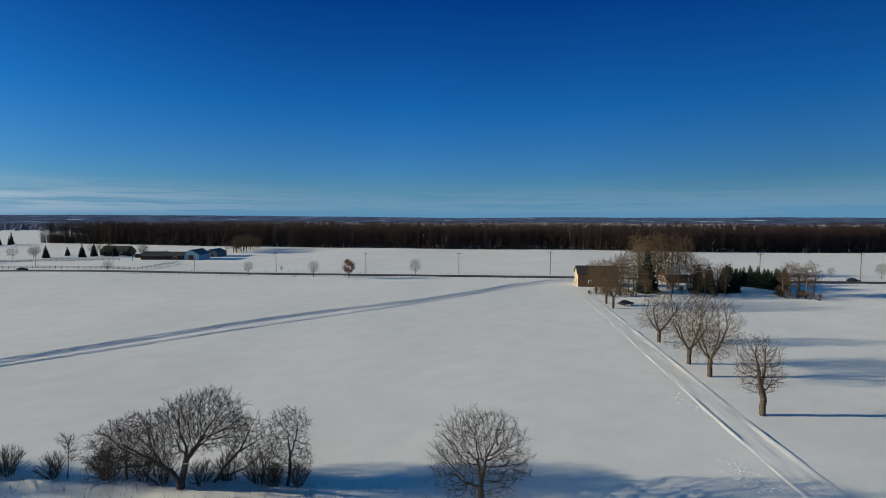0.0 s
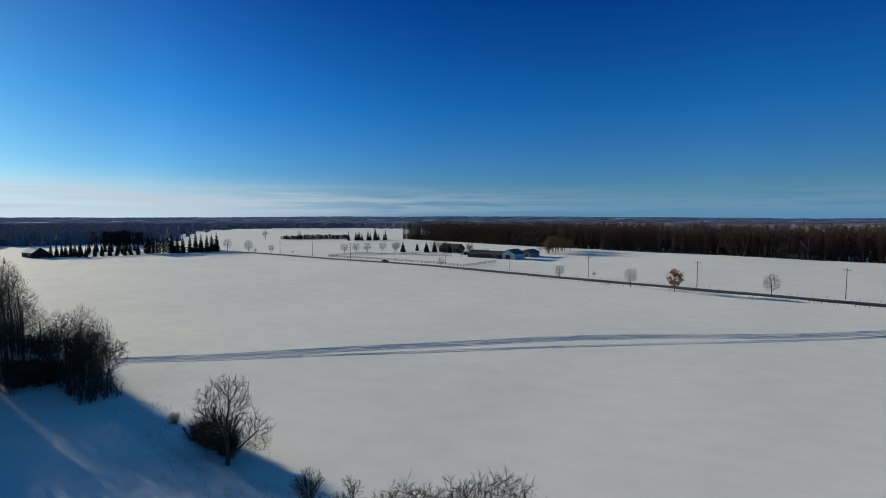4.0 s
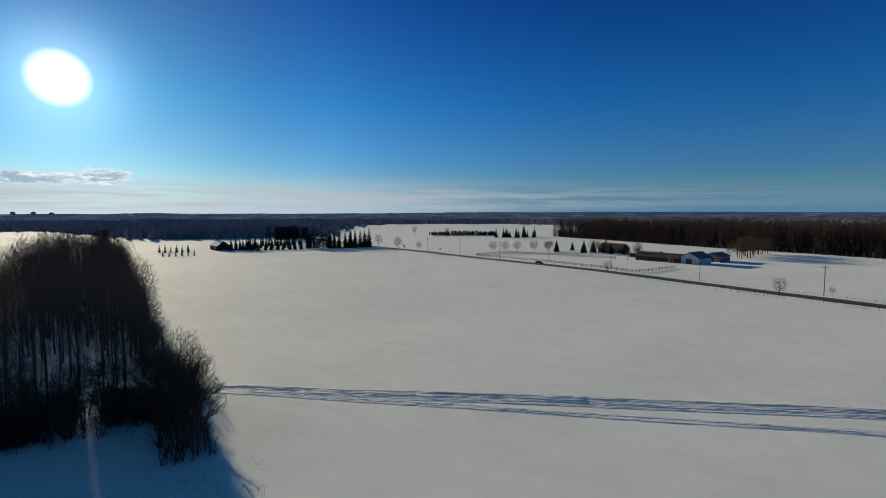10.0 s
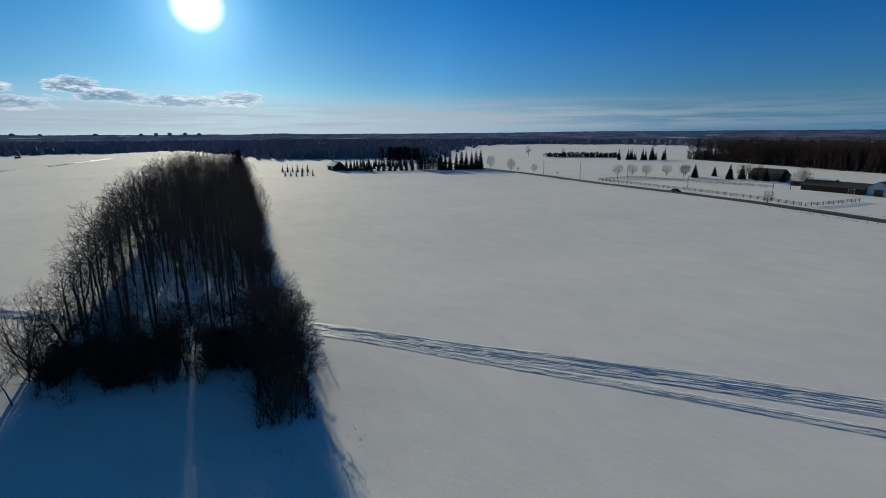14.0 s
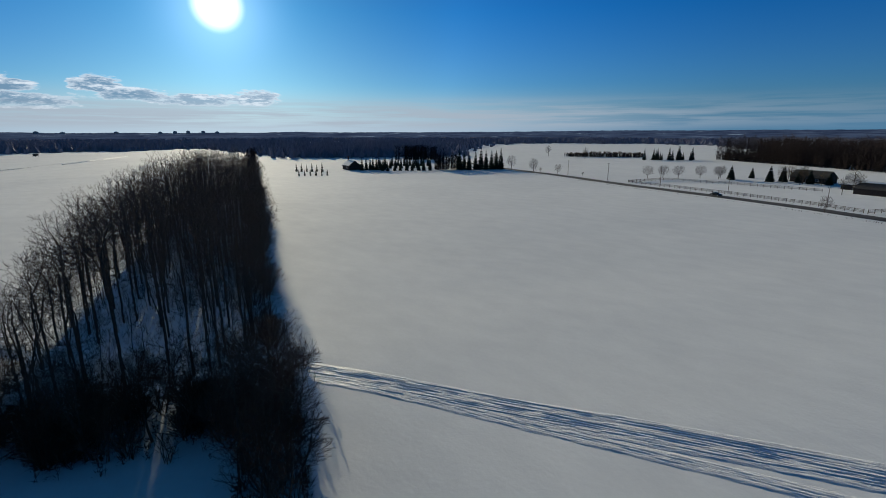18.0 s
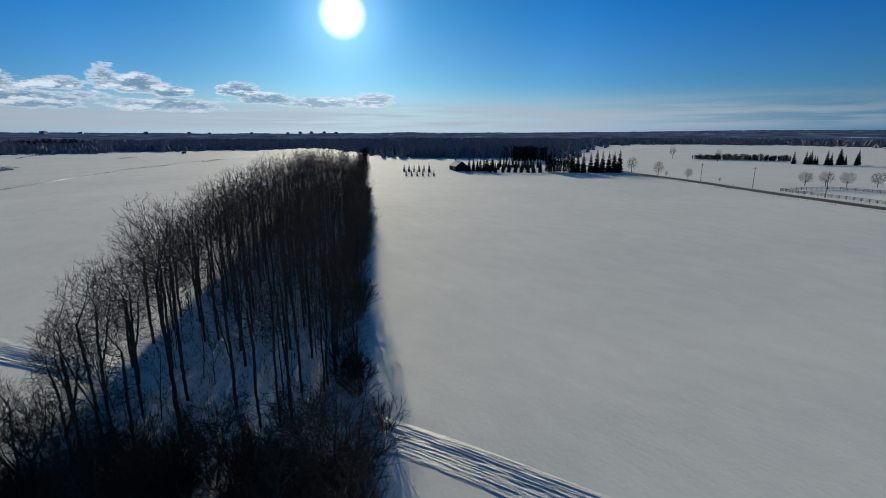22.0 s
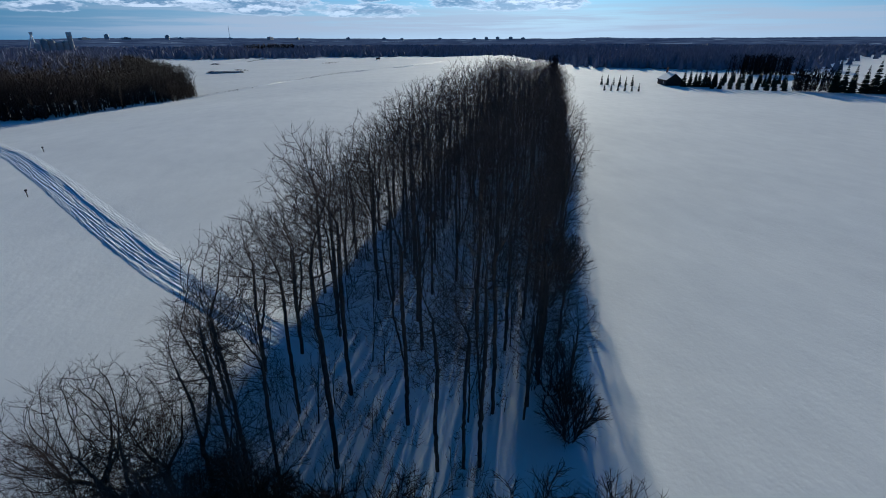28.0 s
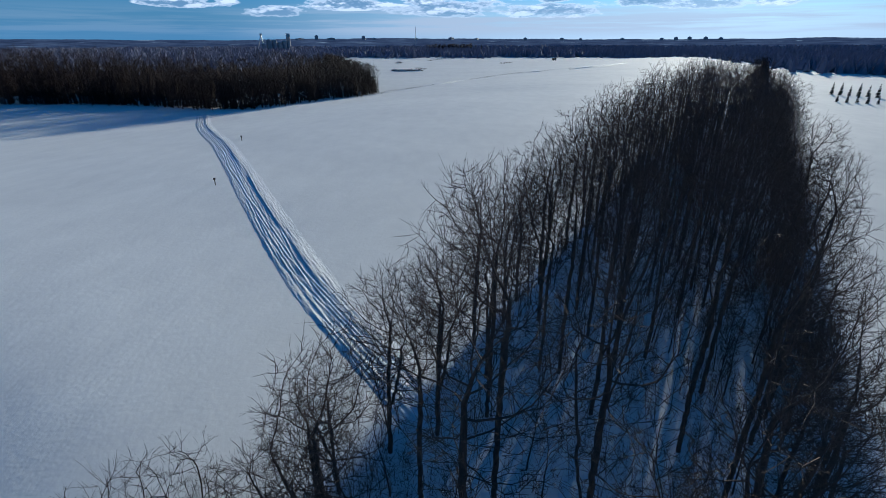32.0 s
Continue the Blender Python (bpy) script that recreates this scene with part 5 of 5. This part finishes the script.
country = gable_house("country_house", -398, -165, -45, 9, 15, 3.0, 6.4, DARK_BOARD, SHINGLE, "dark country house behind a spruce hedge", "house", (("e", 3, 1.0, 1.6, 1.2, "window"),), True)
part("chimney", box(bmesh.new(), -0.45, 0.45, -7.2, -6.3, 2.0, 9.4, 0.04), BRICK_RED, country, "tall brick chimney")


# ---- farm clutter, hedges and lone trees ----
def make_fences():
    """Paddock fence: posts with three rails."""
    post = box(bmesh.new(), -0.09, 0.09, -0.09, 0.09, -0.3, 1.5, 0.02)
    me = bpy.data.meshes.new("post")
    post.to_mesh(me), post.free()
    me.materials.append(FENCE_WOOD)
    rail = box(bmesh.new(), 0, 1.0, -0.03, 0.03, -0.07, 0.07)
    rme = bpy.data.meshes.new("rail")
    rail.to_mesh(rme), rail.free()
    rme.materials.append(FENCE_WOOD)
    for line in ([(-352, 23), (-331, 41), (-304, 62), (-277, 81), (-262, 90)], [(-262, 90), (-268, 100), (-283, 118)], [(-352, 23), (-372, 45), (-352, 78), (-330, 105)]):
        fence = thing("paddock_fence", *line[0], 0, "weathered three-rail wooden paddock fence in snow", "fence", "paddock fences", z=0)
        inv = fence.matrix_world.inverted()
        pts = smooth_line(line + [line[-1]], 3.0)
        for k, (x, y) in enumerate(pts):
            z = float(ground_z(x, y))
            p = under(new("post", me), fence)
            p.matrix_local = inv @ pose(x, y, z)
            if k:
                a = pts[k - 1]
                l, turn = math.dist(a, (x, y)), math.degrees(math.atan2(y - a[1], x - a[0]))
                for h in (0.5, 0.9, 1.3):
                    r = under(new("rail", rme), fence)
                    r.matrix_local = inv @ pose(a[0], a[1], z + h, 0, 0, turn) @ Matrix.Diagonal((l, 1, 1, 1))


make_fences()


def make_yard_trees():
    rng = np.random.default_rng(91)
    tall = [wood_tree("yard_tree", 14.0, 3.9, 0.16, 900 + k, "bare brown tree crowding the farmhouse yard", 0.25, 520, 0.60, 0.034, "farmyard trees", k == 1, PALE_TWIG, sprays=4, keep=3, fine=0) for k in range(3)]
    for x, y, h in ((-55, 160, 11), (-58, 166, 12), (-50, 168, 13), (-46, 176, 14), (-52, 182, 16), (-44, 188, 15), (-40, 178, 11), (-36, 186, 12), (-32, 184, 11.4), (-28, 188, 11), (-50, 198, 15), (-57, 205, 16),
                    (-64, 222, 18), (-60, 232, 19), (-54, 238, 19), (-48, 236, 18), (-68, 235, 18), (-44, 160, 9), (-38, 168, 10), (-61, 163, 12), (-64, 170, 11), (-53, 172, 13), (-48, 164, 12), (-57, 176, 13), (-42, 196, 12), (-36, 194, 13), (-31, 192, 12), (-27, 196, 11), (-38, 202, 12), (-52, 190, 14), (-46, 204, 13), (-60, 188, 13), (-30, 178, 10), (-25, 184, 9.5), (-62, 240, 19), (-50, 230, 18), (-56, 226, 19), (-66, 228, 17), (-3.5, 196, 11.5), (-8, 200, 11), (-9.8, 195, 11), (-5.5, 199, 12), (-1.7, 204, 11.5), (-6, 204, 10.5)):
        place_tree(tall[int(x) % 3], x, y, rng.uniform(0, 360), h / 14.0 * rng.uniform(0.95, 1.05))
    for k in range(34):
        t = rng.uniform(0, 1)
        place_tree(tall[k % 3], -338 - 30 * t + rng.normal(0, 3), 178 + 38 * t + rng.normal(0, 3), rng.uniform(0, 360), rng.uniform(0.55, 0.98), label="bare brown tree in a thicket on the snowy field")
    for x, y, h in ((-365, -722, 9), (-250, -150, 0), (-374, 112, 9), (-345, 122, 10), (-366, 108, 8), (-384, 110, 8.5), (-330, 116, 8.2), (-362, 116, 7), (-330, 118, 8), (-322, 108, 8), (-372, 102, 9), (-376, 106, 9), (-368, 110, 9), (-640, -40, 12), (-470, -70, 10), (-600, 0, 11)):
        if h:
            place_tree(tall[k % 3], x, y, rng.uniform(0, 360), h / 14.0, label="lone bare tree in the snowy farmland")
    low = [bare_tree("bush", "brush", 2.6, 0.07, 950 + k, "bare bush at the edge of the farmyard", PALE_TWIG, stems=5, group="farmyard bushes", least=0.03) for k in range(2)]
    for k in range(40):
        x, y = ((-62 + rng.uniform(0, 14), 158 + rng.uniform(0, 20)) if k < 12 else (-12 + rng.uniform(0, 14), 192 + rng.uniform(0, 9)) if k < 26 else (-42 + rng.uniform(0, 16), 180 + rng.uniform(0, 14)))
        place_tree(low[k % 2], x, y, rng.uniform(0, 360), rng.uniform(0.6, 1.3))
    for k in range(30):
        t = k / 29
        place_tree(low[k % 2], -640 + rng.normal(0, 3), -18 + 75 * t, rng.uniform(0, 360), rng.uniform(1.6, 2.6), label="hedgerow bush between two snowy fields")
    for ob in (*tall, *low):
        away(ob)


make_yard_trees()


def make_car(name, x, y, turn, label):
    """A saloon car: lower body, cabin, glass, wheels with rims, lamps."""
    car = thing(name, x, y, turn, label, "car", z=float(ground_z(x, y)) + 0.14)
    low = [(-2.2, 0.35), (2.2, 0.35), (2.25, 0.62), (2.1, 0.85), (1.0, 0.95), (-1.5, 0.98), (-2.2, 0.92), (-2.28, 0.6)]
    part("body", prism(bmesh.new(), low, -0.88, 0.88), BLACK_PAINT, car)
    part("cabin", prism(bmesh.new(), [(1.0, 0.95), (0.35, 1.42), (-1.0, 1.46), (-1.75, 0.98)], -0.74, 0.74), BLACK_PAINT, car)
    for s in (-1, 1):
        part("side_window", prism(bmesh.new(), [(0.82, 0.99), (0.3, 1.36), (-0.95, 1.40), (-1.5, 1.01)], s * 0.742 - 0.006, s * 0.742 + 0.006), GLASS, car)
        for wx in (-1.4, 1.4):
            wheel = part("wheel", rod(bmesh.new(), (wx, s * 0.72, 0.33), (wx, s * 0.92, 0.33), 0.33, sides=16), RUBBER, car)
            part("rim", rod(bmesh.new(), (wx, s * 0.90, 0.33), (wx, s * 0.93, 0.33), 0.2, sides=12), METAL, wheel)
        part("headlight", box(bmesh.new(), 2.12, 2.24, s * 0.62 - 0.15, s * 0.62 + 0.15, 0.62, 0.76), GLASS, car)
    return car


make_car("sedan_car", -298.5, 53.5, 38, "dark car on the ploughed country road")
make_car("sedan_car", 10.5, 257.5, 34, "dark car on the road beyond the farmyard")
make_car("pickup_car", -45.5, 146, 60, "dark car parked in the snow by the farm drive")


def make_skyline():
    """Towers of a town on the horizon, a mast and a grain elevator."""
    rng = np.random.default_rng(55)
    for yaw, tall, wide in ((171.5, 84, 40), (170.0, 44, 60), (166.6, 72, 24), (165.5, 40, 70), (157.2, 46, 60), (154.5, 34, 50), (149.3, 58, 44), (145.5, 48, 38), (143.6, 36, 44), (139.5, 40, 50), (135.8, 38, 60), (134.5, 56, 30), (133.3, 62, 34), (131.9, 60, 30), (130.6, 44, 44), (173.2, 40, 80), (161.0, 36, 60)):
        a, d = radians(yaw), 3020 + rng.uniform(-60, 30)
        tower = thing("apartment_tower", -60 - math.sin(a) * d, math.cos(a) * d, rng.uniform(0, 90), "grey apartment tower on the far town skyline", "tower block", "town skyline", z=0)
        w, h = wide * (0.32 if yaw > 150 else 0.12), 23 + tall * (0.34 if yaw > 150 else 0.21)
        part("body", box(bmesh.new(), -w, w, -9, 9, -1, h), CONCRETE, tower)
        part("roof_plant", box(bmesh.new(), -w * 0.4, w * 0.3, -4, 4, h, h + 2.5), CONCRETE, tower)
        for lvl in range(6, int(h) - 3, 9):
            part("window_band", box(bmesh.new(), -w + 2, w - 2, -9.2, 9.2, lvl, lvl + 2.4), GLASS, tower)
    mast = thing("radio_mast", -727, -1914, 0, "slender lattice radio mast above the far fields", "radio mast", z=0)
    for s in range(3):
        a = s * 2.094
        part("leg", rod(bmesh.new(), (1.6 * math.cos(a), 1.6 * math.sin(a), -1), (0.3 * math.cos(a), 0.3 * math.sin(a), 72), 0.28, 0.2, 5), METAL, mast)
    for z in range(4, 70, 6):
        r = 1.6 - 1.3 * z / 72
        for s in range(3):
            a, b = s * 2.094, s * 2.094 + 2.094
            part("brace", rod(bmesh.new(), (r * math.cos(a), r * math.sin(a), z), (r * math.cos(b), r * math.sin(b), z + 5), 0.12, sides=4), METAL, mast)
    mill = thing("grain_elevator", -196, -1141, 20, "pale grain elevator with tall silos beyond the woods", "grain elevator", z=0)
    for x, h, r in ((0, 33, 4), (9, 24, 4.5), (19, 22, 5), (30, 26, 5), (41, 27, 5), (52, 20, 4.5)):
        silo = part("silo", rod(bmesh.new(), (x, 0, -1), (x, 0, h), r, sides=14), CONCRETE, mill)
        part("silo_cap", rod(bmesh.new(), (x, 0, h), (x, 0, h + 2), r + 0.3, 0.6, 14), METAL, silo)
    part("head_house", box(bmesh.new(), -3, 3, -3, 3, 33, 39), METAL, mill)
    leg = thing("conveyor_tower", -150, -1160, 10, "slanting steel grain conveyor tower", "conveyor", z=0)
    for y in (-1.5, 1.5):
        part("strut", rod(bmesh.new(), (0, y, -1), (5, y, 37), 0.6, sides=6), METAL, leg)
    part("conveyor", rod(bmesh.new(), (18, 0, 0), (5, 0, 36), 0.9, sides=6), METAL, leg)
    part("head_box", box(bmesh.new(), 3, 7, -2, 2, 35, 39), METAL, leg)


make_skyline()


def make_weeds():
    """Dry weeds and stubble that stick out of the snow along the hedgerow."""
    rng = np.random.default_rng(88)
    spots, hs = [], []
    for _ in range(900):
        t = rng.uniform(0, 1)
        off = rng.normal(0, 2.2)
        spots.append((-22 - 72 * t + 0.58 * off, 34 - 50 * t - 0.8 * off))
        hs.append(rng.uniform(0.25, 0.9))
    v, f = far_tree_mesh(rng, spots, hs, 7, 0.014)
    tagged(new("dry_weeds", mesh_of("dry_weeds", v, f, PALE_TWIG)), "dry brown weeds poking through the hedgerow snow", "weeds", kind="stuff")


make_weeds()


# shallow ditches and a weedy headland on the far field: from, to, tufts
DITCHES = (((-332, -677), (-388, -754), 90), ((-444, -802), (-567, -951), 110), ((-376, -561), (-407, -581), 60), ((-258, -508), (-262, -485), 50), ((-643, -945), (-634, -804), 60), ((-120, -262), (-163, -286), 120), ((-163, -286), (-218, -331), 190), ((-218, -331), (-300, -396), 260), ((-300, -396), (-390, -440), 200))
STAKES = ((-94.2, -113.0), (-98.2, -153.5))


def make_far_field():
    """Brush piles, a hay wagon and a dark copse on the far field."""
    rng = np.random.default_rng(95)
    for x, y, w in ((-229, -476, 5.0), (-234, -471, 6.5), (-241, -470, 5.5), (-246, -466, 4.5), (-277, -627, 6.0)):
        pile = thing("brush_pile", x, y, rng.uniform(0, 180), "snow-capped pile of cut brush on the far field", "brush pile", "brush piles", z=0)
        sticks = []
        for _ in range(170):
            a, r = rng.uniform(0, 6.283), rng.uniform(0, 1) ** 0.6
            p = np.array((math.cos(a) * r * w, math.sin(a) * r * w * 0.5, rng.uniform(0.0, 1.7 * (1 - 0.8 * r * r))))
            d = rng.normal(0, 1, 3) * (1.5, 1.5, 0.5)
            sticks.append((p, p + d, 0.10, 0.04, 4))
        under(new("branches", mesh_of("branches", *tubes(sticks), BARK)), pile)
        bm = bmesh.new()
        bmesh.ops.create_icosphere(bm, subdivisions=3, radius=1.0)
        for v in bm.verts:
            k = 1 + 0.25 * noise.noise(v.co * 2.3 + Vector((x, y, 0)))
            v.co = Vector((v.co.x * w * 0.8 * k, v.co.y * w * 0.4 * k, v.co.z * 0.95 * k + 0.35))
        part("snow_cap", bm, SNOW, pile)
    wagon = thing("hay_wagon", -485, -612, 30, "dark hay wagon standing on the far snowy field", "wagon", z=0)
    part("bed", box(bmesh.new(), -4.2, 4.2, -1.3, 1.3, 1.0, 1.25, 0.03), POLE_WOOD, wagon)
    part("load", box(bmesh.new(), -3.8, 3.0, -1.25, 1.25, 1.25, 3.1, 0.2), DARK_BOARD, wagon)
    part("rack", box(bmesh.new(), -4.2, -4.05, -1.3, 1.3, 1.25, 3.3), POLE_WOOD, wagon)
    part("drawbar", rod(bmesh.new(), (4.2, 0, 0.9), (6.4, 0, 0.5), 0.07), METAL, wagon)
    for wx in (-2.8, 2.8):
        for wy in (-1.15, 1.15):
            part("wheel", rod(bmesh.new(), (wx, wy - 0.13, 0.48), (wx, wy + 0.13, 0.48), 0.48, sides=16), RUBBER, wagon)
    for x, y in STAKES:
        stake = thing("marker_stake", x, y, 20, "dark wooden marker stake standing in the snowy field", "stake", "field stakes")
        part("post", box(bmesh.new(), -0.06, 0.06, -0.06, 0.06, -0.3, 1.0, 0.01), POLE_WOOD, stake)
        part("cap", box(bmesh.new(), -0.16, 0.16, -0.10, 0.10, 0.9, 1.15, 0.02), DARK_BOARD, stake)
    tufts, hs = [], []
    for (x0, y0), (x1, y1), count in DITCHES:
        for t in rng.uniform(0, 1, count):
            tufts.append((x0 + (x1 - x0) * t + rng.normal(0, 0.7), y0 + (y1 - y0) * t + rng.normal(0, 0.7)))
            hs.append(rng.uniform(0.3, 0.7) if count > 115 else rng.uniform(0.5, 1.7))
    v, f = far_tree_mesh(rng, tufts, hs, 12, 0.09)
    tagged(new("ditch_grass", mesh_of("ditch_grass", v, f, PALE_TWIG)), "dry grass along shallow ditches in the far snowy field", "grass", kind="stuff")
    spots = [(-492 - 62 * t + rng.normal(0, 6), -1105 + 100 * t + rng.normal(0, 10)) for t in rng.uniform(0, 1, 130)]
    v, f = far_tree_mesh(rng, spots, rng.uniform(14, 21, 130), 34, 0.5)
    tagged(new("copse", mesh_of("copse", v, f, FAR_TWIG)), "dark dense copse on the far field edge", "woods", kind="stuff")
    spots = [(-530 - 13 * t + rng.normal(0, 4), -176 + 30 * t + rng.normal(0, 4)) for t in rng.uniform(0, 1, 80)]
    v, f = far_tree_mesh(rng, spots, rng.uniform(12, 17, 80), 34, 0.3)
    tagged(new("copse", mesh_of("copse", v, f, FAR_TWIG)), "dark dense copse behind the country house", "woods", kind="stuff")


make_far_field()


def make_verge():
    """Dry grass and weeds that show through the snow along the road's ditch."""
    rng = np.random.default_rng(97)
    line = smooth_line(ROAD_LINE, 1.0)
    line = line[(line[:, 0] > -420) & (line[:, 0] < 60)]
    spots, hs = [], []
    for _ in range(1500):
        x, y = line[rng.integers(len(line))]
        off = rng.choice((7.6, 8.4, -6.8)) + rng.normal(0, 0.3)
        if noise.noise(Vector((x / 17, y / 17, off))) > -0.12:
            spots.append((x + 0.55 * off, y - 0.83 * off))
            hs.append(rng.uniform(0.3, 0.9))
    v, f = far_tree_mesh(rng, spots, hs, 9, 0.035)
    tagged(new("verge_grass", mesh_of("verge_grass", v, f, PALE_TWIG)), "dry brown grass along the snowy road ditch", "grass", kind="stuff")


make_verge()


def make_clods():
    """Lumps of churned snow thrown up beside the drive."""
    rng = np.random.default_rng(99)
    verts, faces = [], []
    for (x0, y0), (x1, y1), wide, count in (((-16.4, 75.0), (-8.2, 68.0), 0.7, 130), ((-6.2, 56.6), (-3.0, 52.7), 0.9, 130)):
        for _ in range(count):
            t, r = rng.uniform(0, 1), rng.uniform(0.06, 0.20)
            x, y = x0 + (x1 - x0) * t + rng.normal(0, wide), y0 + (y1 - y0) * t + rng.normal(0, wide)
            z, b = float(ground_z(x, y)), len(verts)
            for k in range(5):
                a = 1.2566 * k + rng.uniform(0, 0.5)
                verts.append((x + math.cos(a) * r * rng.uniform(0.8, 1.6), y + math.sin(a) * r * rng.uniform(0.8, 1.3), z - 0.02))
            verts.append((x + rng.normal(0, 0.04), y + rng.normal(0, 0.04), z + r * rng.uniform(0.25, 0.5)))
            faces += [(b + k, b + (k + 1) % 5, b + 5) for k in range(5)]
    tagged(new("snow_clods", mesh_of("snow_clods", verts, faces, SNOW, True)), "churned lumps of snow beside the farm drive", "snow clods", kind="stuff")


make_clods()
